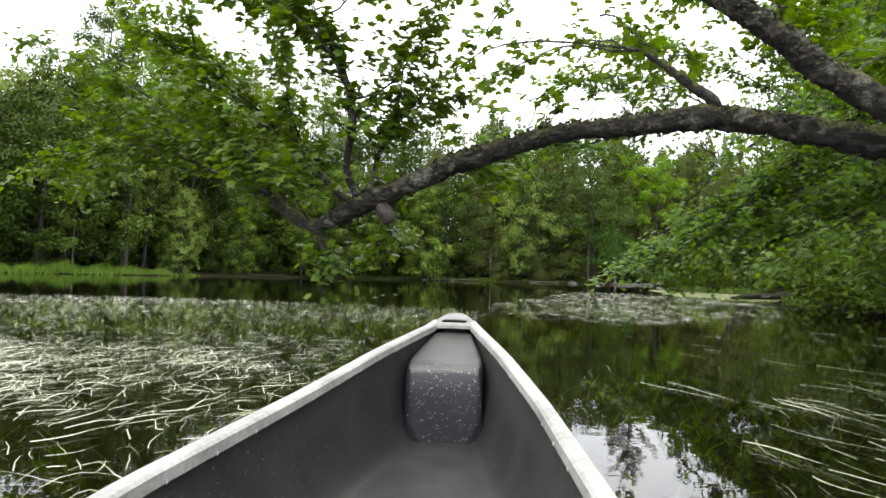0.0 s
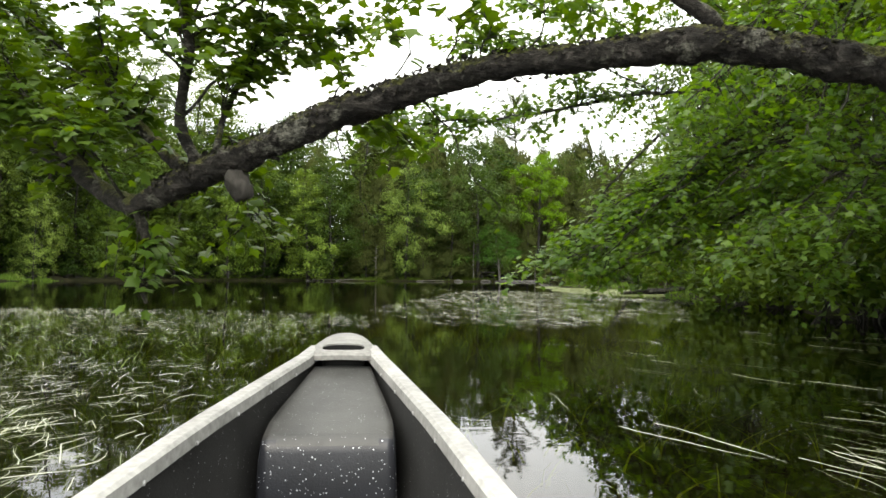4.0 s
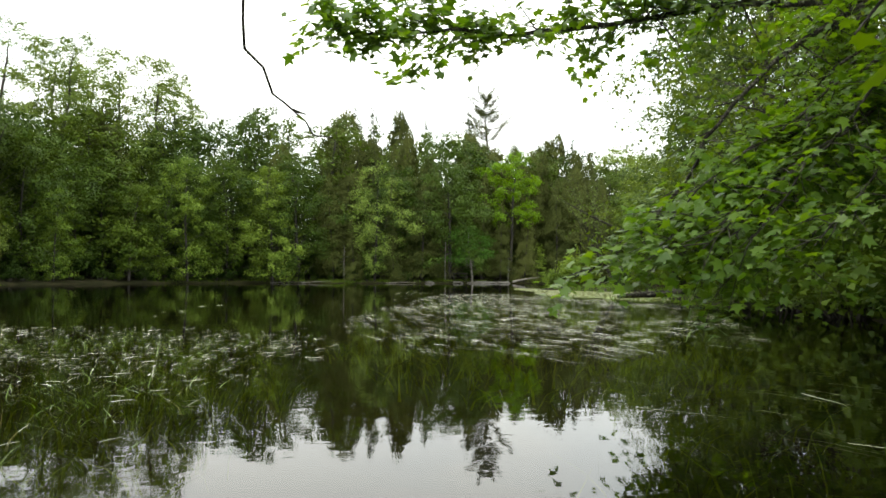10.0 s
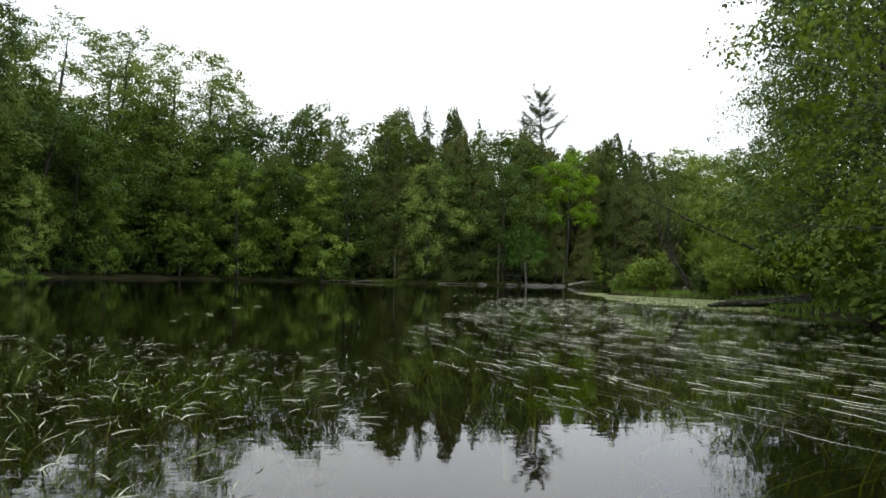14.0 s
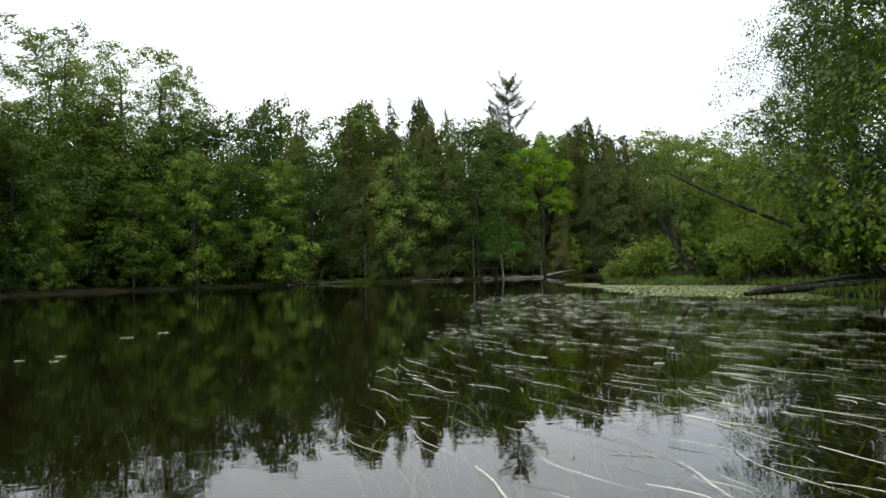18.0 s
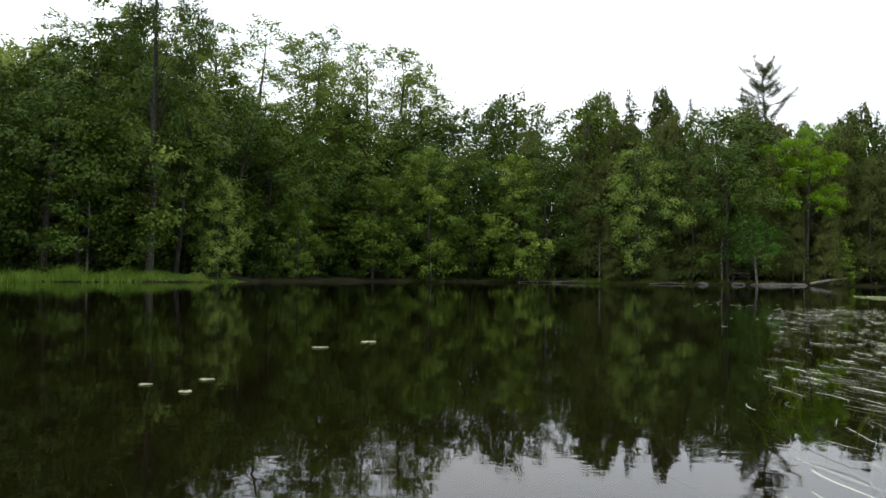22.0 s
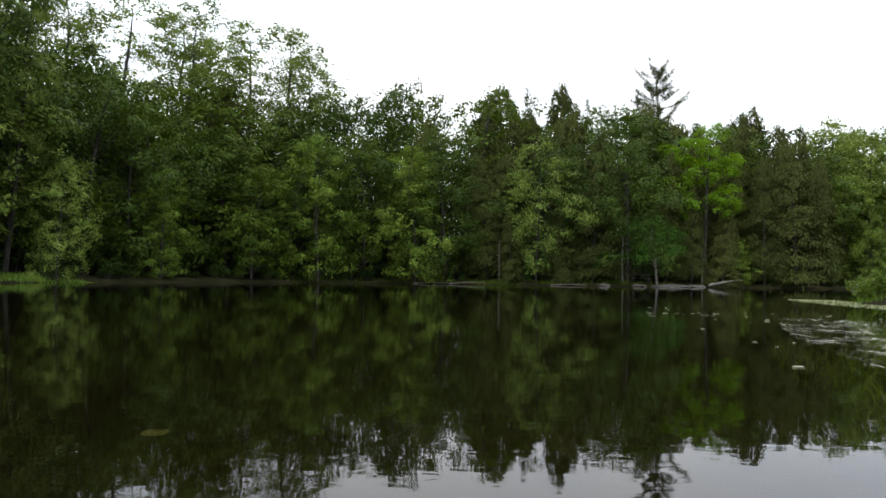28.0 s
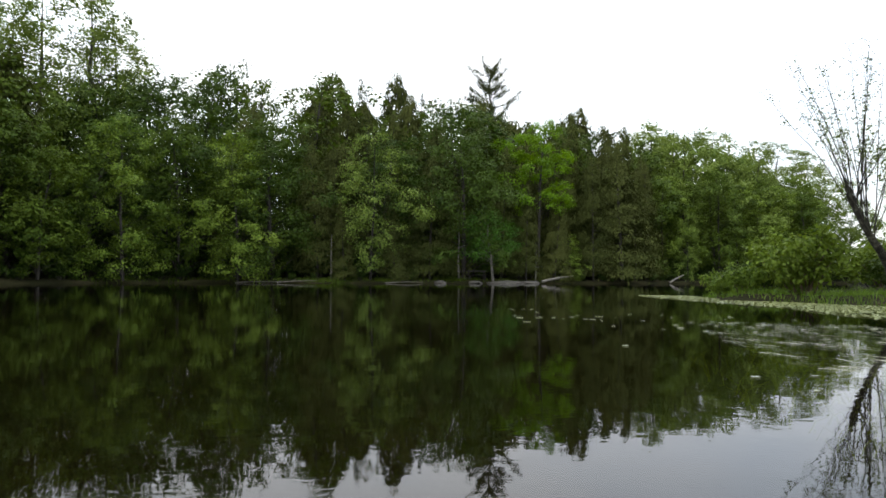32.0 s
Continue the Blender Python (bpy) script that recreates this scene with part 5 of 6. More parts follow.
    for ctrl in (
        [(4.6, 12.6, 2.1), (4.75, 12.9, 2.25), (5.0, 13.3, 2.4), (5.2, 13.8, 2.5)], [(4.48, 12.67, 2.23), (4.2, 12.9, 2.35), (3.9, 13.1, 2.32), (3.6, 13.2, 2.2)],
        [(5.24, 12.12, 2.11), (5.4, 12.6, 2.25), (5.6, 13.1, 2.3), (5.9, 13.6, 2.3)], [(4.22, 12.78, 2.5), (4.5, 13.3, 2.65), (4.8, 13.9, 2.6), (5.1, 14.4, 2.5)],
        [(3.9, 12.9, 2.85), (3.6, 13.1, 2.7), (3.4, 13.4, 2.5), (3.3, 13.7, 2.35)],
    ):
        b.bough(ctrl, 0.010, 0.003, 11, 0.30, 0.070, 11, 12, hang=0.35)
    # sprays below the fork, near the eye as it passes
    b.bough([(3.2, 13.15, 1.5), (3.4, 13.4, 1.56), (3.5, 13.65, 1.52), (3.6, 13.9, 1.48)], 0.008, 0.003, 26, 0.30, 0.078, 9, 10, start=0.05, hang=0.4)
    b.bough([(2.7, 13.4, 1.3), (2.6, 13.8, 1.46), (2.65, 14.1, 1.2), (2.7, 14.2, 1.0)], 0.008, 0.003, 24, 0.3, 0.08, 9, 10, start=0.1, hang=0.45)
    b.bough([(3.1, 13.2, 1.5), (3.20, 13.9, 1.56), (3.26, 14.07, 1.453), (3.32, 14.19, 1.342), (3.40, 14.31, 1.182), (3.48, 14.40, 1.059), (3.57, 14.44, 1.022)], 0.007, 0.002, 2, 0.06, 0.03, 2, 22, hang=0.3)
    b.bough([(3.6, 12.98, 1.6), (3.8, 13.15, 1.42), (4.0, 13.3, 1.17), (4.13, 13.39, 1.04)], 0.006, 0.002, 3, 0.10, 0.05, 3, 14, start=0.6, hang=0.4)
    b.crown(tree, LEAF_BACKLIT_MAPLE, 0.55, LOBED, LOBED_F)
    tree.matrix_world = Matrix.Translation((0.545, 2.23, 0)) @ Matrix.Diagonal((0.812, 0.812, 0.812, 1))
    tagged(tree, "old maple leaning low over the water with an arching mossy limb", "tree")


def build_drooping_maple():
    """The maple on the bank whose boughs hang down to the water."""
    tree = new("drooping_maple")
    part_mesh("trunk", limb_mesh([(9.9, 17.2, -0.1), (9.75, 17.15, 1.0), (9.5, 17.1, 2.4), (9.4, 17.0, 4.0), (9.3, 17.2, 6.0), (9.5, 17.3, 8.0)], [0.26, 0.21, 0.18, 0.15, 0.11, 0.05], 13.0, 30, 12), BARK_DARK, tree, "", True)
    b = Bush(71)
    rng = b.rng
    # the long bough against the sky, and the one that droops to the water
    b.bough([(9.4, 17.1, 2.6), (8.33, 17.2, 2.78), (6.5, 17.2, 2.6), (5.78, 17.2, 2.46), (4.82, 17.0, 2.22), (4.1, 16.8, 2.12), (3.6, 16.6, 2.0)], 0.035, 0.006, 84, 0.46, 0.070, 26, 24, start=0.3, hang=0.2, bias=(0, 0, 0.3))
    b.bough([(9.4, 17.0, 3.0), (8.0, 17.0, 2.9), (6.94, 16.9, 2.42), (6.09, 16.7, 1.84), (5.63, 16.5, 1.32), (5.2, 16.3, 0.9), (4.8, 16.1, 0.68)], 0.03, 0.004, 36, 0.30, 0.068, 12, 24, start=0.3, hang=0.3)
    for i in range(38):
        z0 = 0.9 + 4.6 * rng.uniform(0, 1)
        y1 = rng.uniform(13.8, 18.2)
        end = np.array([rng.uniform(4.95 + 0.5 * max(0.0, 14.8 - y1), 7.6), y1, 0.0])
        low = 0.56 + 0.35 * max(0.0, z0 - 1.2) + rng.uniform(0, 0.7)
        end[2] = min(low, 3.6)
        if end[2] > 1.1:
            end[0] = max(end[0], 5.3 + 0.6 * max(0.0, y1 - 15.5))
        if end[2] > 1.9:
            end[0] = max(end[0], 6.0 + 0.6 * max(0.0, y1 - 15.5))
        if y1 > 15.2:
            end[0] = max(end[0], 3.85 + 0.72 * (y1 - 14.2))
        st = np.array([9.5, 17.1, z0])
        mid = st + (end - st) * 0.45 + [0, 0, 0.35 + 0.1 * z0]
        q3 = st + (end - st) * 0.78 + [0, 0, 0.22]
        b.bough([st, mid, q3, end], 0.026, 0.004, 30, 0.38, 0.064, 16, 16, start=0.28, hang=0.30, bias=(0, 0, 0.02))
    # sprays of the long bough, higher up against the sky
    for ctrl in (
        [(7.4, 17.2, 2.7), (6.4, 16.9, 3.05), (5.6, 16.6, 3.2), (4.9, 16.4, 3.15)], [(6.5, 17.2, 2.6), (5.7, 16.9, 2.85), (5.0, 16.7, 2.9), (4.4, 16.5, 2.8)],
        [(8.3, 17.2, 2.8), (7.2, 16.8, 3.3), (6.3, 16.4, 3.6), (5.6, 16.0, 3.7)],
    ):
        b.bough(ctrl, 0.014, 0.004, 46, 0.42, 0.070, 26, 14, start=0.15, hang=0.2, bias=(0, 0, 0.1))
    for i in range(16):
        y1 = rng.uniform(15.1, 17.0)
        end = np.array([max(rng.uniform(4.9, 5.6), 3.75 + 0.56 * (y1 - 13.6)), y1, rng.uniform(0.72, 0.98)])
        st = np.array([9.5, 17.1, rng.uniform(1.6, 3.0)])
        q2, q3 = st + (end - st) * 0.5 + [0, 0, 0.55], st + (end - st) * 0.8 + [0, 0, 0.30]
        b.bough([st, q2, q3, end], 0.02, 0.004, 24, 0.3, 0.064, 14, 16, start=0.45, hang=0.25, bias=(0, 0, 0.05))
    # upper boughs that fill the space under the old maple's high limb
    for i in range(18):
        st = np.array([9.4, 17.0, rng.uniform(3.2, 6.0)])
        end = np.array([rng.uniform(6.1, 8.4), rng.uniform(13.6, 17.2), rng.uniform(2.7, 4.6)])
        b.bough([st, (st + end) / 2 + [0, 0, 0.5], end], 0.026, 0.004, 26, 0.42, 0.066, 15, 14, start=0.25, hang=0.3)
    for i in range(24):
        az = rng.uniform(0, 2 * np.pi)
        z0 = rng.uniform(2.2, 7.0)
        ln = rng.uniform(2.0, 3.8)
        st = np.array([9.4, 17.1, z0])
        end = st + np.array([math.cos(az) * ln, math.sin(az) * ln, rng.uniform(0.0, 1.2)])
        b.bough([st, (st + end) / 2 + [0, 0, 0.4], end], 0.026, 0.004, 18, 0.5, 0.085, 10, 10, start=0.3, hang=0.3)
    b.crown(tree, LEAF_MAPLE, 0.35, FIVE, FIVE_F)
    tree.location.z = -0.09
    tagged(tree, "green maple on the bank with boughs drooping to the water", "tree")


def build_willow():
    """A thin, nearly bare tree leaning out from the spit."""
    tree = new("leaning_sapling")
    b = Bush(81)
    part_mesh("trunk", limb_mesh([(18.0, 44.4, 0.0), (17.55, 44.3, 0.6), (17.25, 44.2, 1.05), (16.73, 44.2, 1.75), (16.28, 44.2, 2.51)], [0.12, 0.1, 0.09, 0.07, 0.05], 4.0, 24, 8), BARK_DARK, tree, "", True)
    base = np.array([16.5, 44.2, 2.1])
    rng = b.rng
    for i in range(26):
        tip = np.array([rng.uniform(14.5, 18.4), 44.2 + rng.uniform(-1.4, 1.4), rng.uniform(3.6, 5.9)])
        st = np.array([17.0, 44.2, 1.4]) + (base - [17.0, 44.2, 1.4]) * rng.uniform(0, 1.3)
        mid = st + (tip - st) * 0.5 + [0, 0, 0.25]
        b.bough([st, mid, tip], 0.017, 0.003, 17, 0.34, 0.06, 7, 10, start=0.3, bias=(0, 0, 0.6), hang=0.05)
    b.crown(tree, LEAF_OAK, 0.35, KITE, KITE_F)
    tagged(tree, "thin leaning tree with sparse small leaves on the spit", "tree")


build_leaning_maple()
build_drooping_maple()
build_willow()

# fallen timber along the near bank
fallen = new("fallen_tree")
part_mesh("trunk", limb_mesh([(12.4, 32.4, 0.05), (13.2, 32.9, 0.10), (14.4, 33.4, 0.13), (15.8, 33.9, 0.22), (17.4, 34.2, 0.35)], [0.05, 0.09, 0.11, 0.13, 0.15], 6.0, 30, 9), BARK_DARK, fallen, "", True)
part_mesh("branch", limb_mesh([(15.9, 34.2, 0.9), (14.88, 34.4, 1.55), (13.72, 34.4, 2.01), (12.58, 34.4, 2.48), (11.5, 34.4, 3.0)], [0.07, 0.05, 0.04, 0.03, 0.01], 8.0, 30, 7), BARK_DARK, fallen, "bare dead branch", True)
part_mesh("branch", limb_mesh([(17.2, 34.3, 0.2), (16.6, 34.3, 0.5), (15.9, 34.2, 0.9)], [0.1, 0.09, 0.07], 8.0, 12, 7), BARK_DARK, fallen, "", True)
part_mesh("branch", limb_mesh([(13.6, 32.9, 0.1), (14.3, 32.2, 0.2), (15.3, 31.8, 0.25), (16.4, 31.4, 0.4)], [0.04, 0.06, 0.07, 0.08], 5.0, 20, 7), BARK_DARK, fallen, "", True)
tagged(fallen, "dark fallen tree lying along the bank with a bare branch", "fallen tree")


# ---------------------------------------------------------------- plants in the water
def inside_polygon(poly, x, y):
    inside = np.zeros(len(x), bool)
    for (ax, ay), (bx, by) in zip(poly, poly[1:] + poly[:1]):
        c = (ay > y) != (by > y)
        inside ^= c & (x < ax + (y - ay) * (bx - ax) / ((by - ay) or 1e-9))
    return inside


def scatter(poly, n, rng, clump=0.0, centres=40):
    """n points inside a polygon but outside the canoe, gathered into clumps as asked."""
    p = np.array(poly, float)
    lo, hi = p.min(0), p.max(0)
    out = np.empty((0, 2))
    cs = rng.uniform(lo, hi, (centres, 2))
    while len(out) < n:
        q = rng.uniform(lo, hi, (n * 2, 2))
        if clump:
            q = np.where(rng.uniform(size=(len(q), 1)) < clump, cs[rng.integers(0, centres, len(q))] + rng.normal(0, 0.55, (len(q), 2)), q)
        a = radians(CANOE_AT[3])
        rel = q - np.array(CANOE_AT[:2])
        ahead, aside = rel @ [-math.sin(a), math.cos(a)], rel @ [math.cos(a), math.sin(a)]
        clear = (np.abs(aside) > 0.56) | (ahead > EYE_TO_TIP + 0.15) | (ahead < EYE_TO_TIP - CANOE_LEN - 0.15)
        out = np.vstack([out, q[inside_polygon(poly, q[:, 0], q[:, 1]) & clear]])
    return out[:n]


def ribbons(name, pts, heading, spread, length, width, mat, rng, lift=0.0, z=0.006, bend=0.5, segs=7, tip_up=0.0, label="", category="water plant"):
    """Long ribbon leaves lying on the water, each a narrow curved band that may rise at its end."""
    n = len(pts)
    ang = heading + rng.normal(0, spread, n)
    ln = length * rng.uniform(0.45, 1.35, n)
    wd = width * rng.uniform(0.6, 1.3, n)
    curl = rng.normal(0, bend, n)
    s = np.linspace(0, 1, segs)
    a = ang[:, None] + curl[:, None] * (s[None] - 0.5) + 0.12 * np.sin(s[None] * 7 + rng.uniform(0, 6, (n, 1)))
    dx = np.cumsum(np.cos(a), 1) * ln[:, None] / segs
    dy = np.cumsum(np.sin(a), 1) * ln[:, None] / segs
    x, y = pts[:, :1] + dx, pts[:, 1:] + dy
    zz = z + 0.004 * rng.uniform(0, 1, (n, 1)) + lift * rng.uniform(0, 1, (n, 1)) ** 3 * np.sin(np.pi * s[None]) + tip_up * (rng.uniform(0, 1, (n, 1)) > 0.6) * rng.uniform(0.3, 1, (n, 1)) * s[None] ** 3
    zz = np.broadcast_to(zz, x.shape)
    w = wd[:, None] * np.minimum(1, 2.2 * (1 - s[None]) + 0.12) / 2
    tilt = rng.uniform(-0.5, 0.5, (n, 1)) * w
    px, py = -np.sin(a) * w, np.cos(a) * w
    left = np.stack([x + px, y + py, zz + tilt + np.abs(tilt)], -1)
    right = np.stack([x - px, y - py, zz - tilt + np.abs(tilt)], -1)
    v = np.stack([left, right], 2).reshape(-1, 3)
    i = (np.arange(n)[:, None] * segs + np.arange(segs - 1)[None]).ravel() * 2
    f = np.stack([i, i + 1, i + 3, i + 2], -1)
    ob = part_mesh(name, mesh_np(name, v, f), mat)
    return tagged(ob, label, category, kind="stuff")


def blades(name, pts, foot, height, width, mat, rng, lean=0.35, label="", category="water plant"):
    """Upright grass-like blades with bowed tips."""
    n = len(pts)
    h = height * rng.uniform(0.5, 1.2, n)
    az = rng.uniform(0, 2 * np.pi, n)
    s = np.linspace(0, 1, 4)
    off = lean * h[:, None] * s[None] ** 2
    x = pts[:, :1] + np.cos(az)[:, None] * off
    y = pts[:, 1:2] + np.sin(az)[:, None] * off
    z = foot[:, None] + h[:, None] * s[None] * (1 - 0.25 * s[None])
    t = rng.uniform(0, np.pi, n)
    w = width * rng.uniform(0.6, 1.3, n)[:, None] * (1 - 0.9 * s[None])
    px, py = np.cos(t)[:, None] * w, np.sin(t)[:, None] * w
    v = np.stack([np.stack([x + px, y + py, z], -1), np.stack([x - px, y - py, z], -1)], 2).reshape(-1, 3)
    i = (np.arange(n)[:, None] * 4 + np.arange(3)[None]).ravel() * 2
    f = np.stack([i, i + 1, i + 3, i + 2], -1)
    ob = part_mesh(name, mesh_np(name, v, f), mat)
    return tagged(ob, label, category, kind="stuff")


water_rng = np.random.default_rng(9)
LEFT_BED = [(2.9, 8.6), (2.75, 12), (3.0, 15), (3.4, 18), (3.3, 20), (2.4, 21.2), (-1, 22.0), (-6, 22.4), (-10, 21), (-11, 16), (-8, 11), (-4, 8), (0, 6.5)]
LEFT_FAR = [(-11, 15), (3.2, 16), (3.8, 19.5), (3.2, 20.6), (-2, 22.3), (-11, 21.6)]
RIGHT_BED = [(4.2, 18.2), (5.4, 17.4), (7.5, 18.6), (9.6, 22.5), (11.2, 28), (11.8, 33), (10.5, 38), (8.8, 39), (7.2, 35), (5.6, 29), (4.4, 25), (3.7, 21.5)]
NEAR_LEFT = [(2.8, 8.6), (2.7, 11.5), (1.8, 13.2), (-3, 14.5), (-9, 15), (-8, 11), (-4, 8), (0, 6.5)]
LABEL = "tangled ribbon leaves floating on the water, paled by painted sky sheen"
ribbons("floating_ribbon_leaves", scatter(NEAR_LEFT, 16000, water_rng, 0.74, 70), 1.3, 0.7, 0.24, 0.003, LEAF_RIBBON_SHEEN, water_rng, 0.03, 0.006, 0.6, 5, tip_up=0.02, label=LABEL)
ribbons("floating_ribbon_leaves", scatter(LEFT_BED, 2400, water_rng, 0.8, 90), 1.1, 1.1, 0.11, 0.0034, LEAF_RIBBON_SHEEN, water_rng, 0.02, 0.004, 0.7, tip_up=0.02, label=LABEL)
ribbons("floating_ribbon_leaves", scatter(LEFT_FAR, 5200, water_rng, 0.78, 90), 0.8, 0.9, 0.11, 0.0034, LEAF_RIBBON_SHEEN, water_rng, 0.015, 0.006, 0.6, tip_up=0.015, label=LABEL)
ribbons("floating_ribbon_leaves", scatter(RIGHT_BED, 1300, water_rng, 0.7, 90), -1.28, 0.16, 0.5, 0.003, LEAF_RIBBON_SHEEN, water_rng, 0.0, 0.005, 0.6, label="long ribbon leaves trailing along the surface")
ribbons("floating_ribbon_leaves", scatter(RIGHT_BED, 1500, water_rng, 0.6, 100), -1.22, 0.34, 0.2, 0.0036, LEAF_RIBBON_SHEEN, water_rng, 0.0, 0.005, 0.7, label="short ribbon leaves trailing along the surface")
ribbons("floating_ribbon_leaves", scatter([(4.2, 9), (9, 11), (9, 17.5), (5, 17), (3.9, 13)], 110, water_rng, 0.5, 30), -1.35, 0.3, 0.55, 0.003, LEAF_RIBBON_SHEEN, water_rng, 0.0, 0.004, 0.4, label="few ribbon leaves under the maple, paled by painted sky sheen")
ribbons("floating_ribbon_leaves", scatter([(3.9, 10.4), (4.4, 9.9), (5.6, 10.8), (6.4, 12.4), (5.4, 13.0), (4.4, 11.8)], 200, water_rng, 0.75, 14), -1.4, 0.3, 0.5, 0.0022, LEAF_RIBBON_SHEEN, water_rng, 0.0, 0.004, 0.5, label="ribbon leaves drifting beside the canoe, paled by painted sky sheen")
ribbons("floating_ribbon_leaves", scatter([(2.75, 11.0), (2.7, 14.6), (-2, 15.6), (-7, 15), (-7, 11.5), (0, 10.6)], 5000, water_rng, 0.72, 70), 1.2, 1.0, 0.2, 0.003, LEAF_RIBBON_SHEEN, water_rng, 0.02, 0.005, 0.7, 5, tip_up=0.02, label=LABEL)
# weed under the surface
sunk = scatter(LEFT_BED, 5200, water_rng, 0.75, 90)
blades("sunken_weed", sunk, -0.37 + 0.07 * water_rng.uniform(size=len(sunk)) ** 2, 0.34, 0.010, LEAF_SUNK, water_rng, 0.8, "olive green weed standing under the water")
sunk = scatter(RIGHT_BED, 3000, water_rng, 0.75, 60)
blades("sunken_weed", sunk, np.full(len(sunk), -0.42), 0.36, 0.010, LEAF_SUNK, water_rng, 1.4, "olive green weed trailing under the water")
sunk = scatter([(3.9, 9), (8, 10), (9, 17), (5.5, 18), (3.8, 15)], 380, water_rng, 0.65, 50)
blades("sunken_weed", sunk, np.full(len(sunk), -0.62), 0.34, 0.010, LEAF_SUNK, water_rng, 1.4, "olive green weed trailing under the water")
# emergent shoots of the left bed
em = scatter([(2.5, 14.2), (3.0, 17), (2.8, 19.6), (0, 20.4), (-4, 19.5), (-3, 15.5), (1, 14.4)], 1700, water_rng, 0.85, 50)
blades("emergent_shoots", em, np.full(len(em), -0.1), 0.20, 0.0055, LEAF_SHOOT, water_rng, 1.3, "green shoots breaking the water's surface")
for n_, tall_, mat_ in ((2300, 0.12, LEAF_WEED), (1500, 0.10, LEAF_RIBBON_SHEEN)):
    em = scatter([(2.7, 12.6), (3.0, 16.5), (2.9, 19.0), (0, 20.0), (-5, 19.5), (-8, 16.5), (-5, 13.5), (0, 12.4)], n_, water_rng, 0.9, 60)
    blades("curled_weed_leaves", em, np.full(len(em), -0.06), tall_, 0.0048, mat_, water_rng, 1.1, "curled green leaves standing out of the weed bed")
em = scatter([(11, 27), (12.8, 29.5), (13.4, 32), (12.2, 36), (10.8, 33)], 700, water_rng, 0.6, 30)
blades("emergent_shoots", em, np.full(len(em), -0.1), 0.22, 0.006, LEAF_SHOOT, water_rng, 0.6, "green shoots breaking the water's surface")
em = scatter([(2.0, 20.3), (3.0, 20.3), (3.1, 24), (1.6, 24)], 30, water_rng, 0.4, 12)
blades("emergent_shoots", em, np.full(len(em), -0.25), 0.3, 0.005, LEAF_RIBBON_SHEEN, water_rng, 0.5, "single blades rising from deeper water, paled by painted sky sheen")


def pad_mesh(seed, r, notch=0.35, sides=16):
    rng = np.random.default_rng(seed)
    bm = bmesh.new()
    c = bm.verts.new((0, 0, 0.004))
    rim = []
    for k in range(sides + 1):
        a = notch / 2 + (2 * math.pi - notch) * k / sides
        q = r * (1 + 0.05 * rng.normal()) * (1.0 + 0.22 * abs(math.sin(a / 2)))
        rim.append(bm.verts.new((q * math.cos(a), q * 0.8 * math.sin(a), 0.005 + 0.012 * r * rng.normal())))
    under = [bm.verts.new((v.co.x, v.co.y, v.co.z - 0.003)) for v in rim]
    for a, b in zip(rim, rim[1:]):
        bm.faces.new((c, a, b))
    for a, b, d, e in zip(rim, rim[1:], under[1:], under):
        bm.faces.new((a, e, d, b))
    me = bpy.data.meshes.new("lily_pad")
    bm.to_mesh(me)
    bm.free()
    me.materials.append(LEAF_PAD_SHEEN)
    return me


PADS = [pad_mesh(200 + i, r) for i, r in enumerate((0.028, 0.038, 0.05, 0.1))]


def float_pad(x, y, me, scale=1.0, label="small floating lily pad"):
    ob = new("lily_pad", me)
    ob.matrix_world = Matrix.LocRotScale((x, y, 0.004), Euler((0, 0, water_rng.uniform(0, 6.3))), (scale, scale, scale))
    return tagged(ob, label, "lily pad", "lily pads on the pond")


for x_, y_, s_ in ((1.51, 27.6, 1.7), (1.54, 25.11, 1.0), (1.45, 25.56, 1.1), (1.19, 25.3, 0.9), (1.34, 23.87, 0.8), (4.96, 23.08, 1.0), (5.40, 23.75, 1.2), (6.4, 33.3, 0.9), (7.9, 37.5, 1.0), (9.0, 38.3, 1.0), (6.8, 33.8, 0.9)):
    float_pad(x_, y_, PADS[3], (0.40 if x_ < 3 else 0.22) * s_, "broad oval lily pad lying flat")
for p_ in scatter([(5.2, 21.5), (7, 22), (9.5, 29), (11, 36), (10.5, 42), (8.5, 45), (6.8, 40), (5.8, 32)], 130, water_rng, 0.7, 26):
    float_pad(p_[0], p_[1], PADS[water_rng.integers(3)], water_rng.uniform(0.5, 1.15))


def algae(poly, n, label, size=0.05):
    """A broken skin of floating algae: many small uneven flakes."""
    p = scatter(poly, n, water_rng, 0.8, 70)
    cen = np.c_[p, 0.004 + 0.006 * water_rng.uniform(size=n)]
    v, f = leaves(cen, np.array([0, 0, 1.0]) + water_rng.normal(0, 0.05, (n, 3)), size * water_rng.uniform(0.5, 2.2, n), water_rng)
    tagged(part_mesh("algae_mat", mesh_np("algae_mat", v, f), LEAF_ALGAE), label, "algae", kind="stuff")


algae([(12.4, 40), (11.6, 36), (11.7, 32), (12.3, 29.6), (13.2, 31), (14.2, 33), (16.4, 37), (17.4, 40.5), (15.8, 43.5), (15.3, 47), (16.4, 51), (15.2, 52), (14.2, 48.5), (13.6, 43)], 15000, "pale green algae mat along the spit", 0.075)

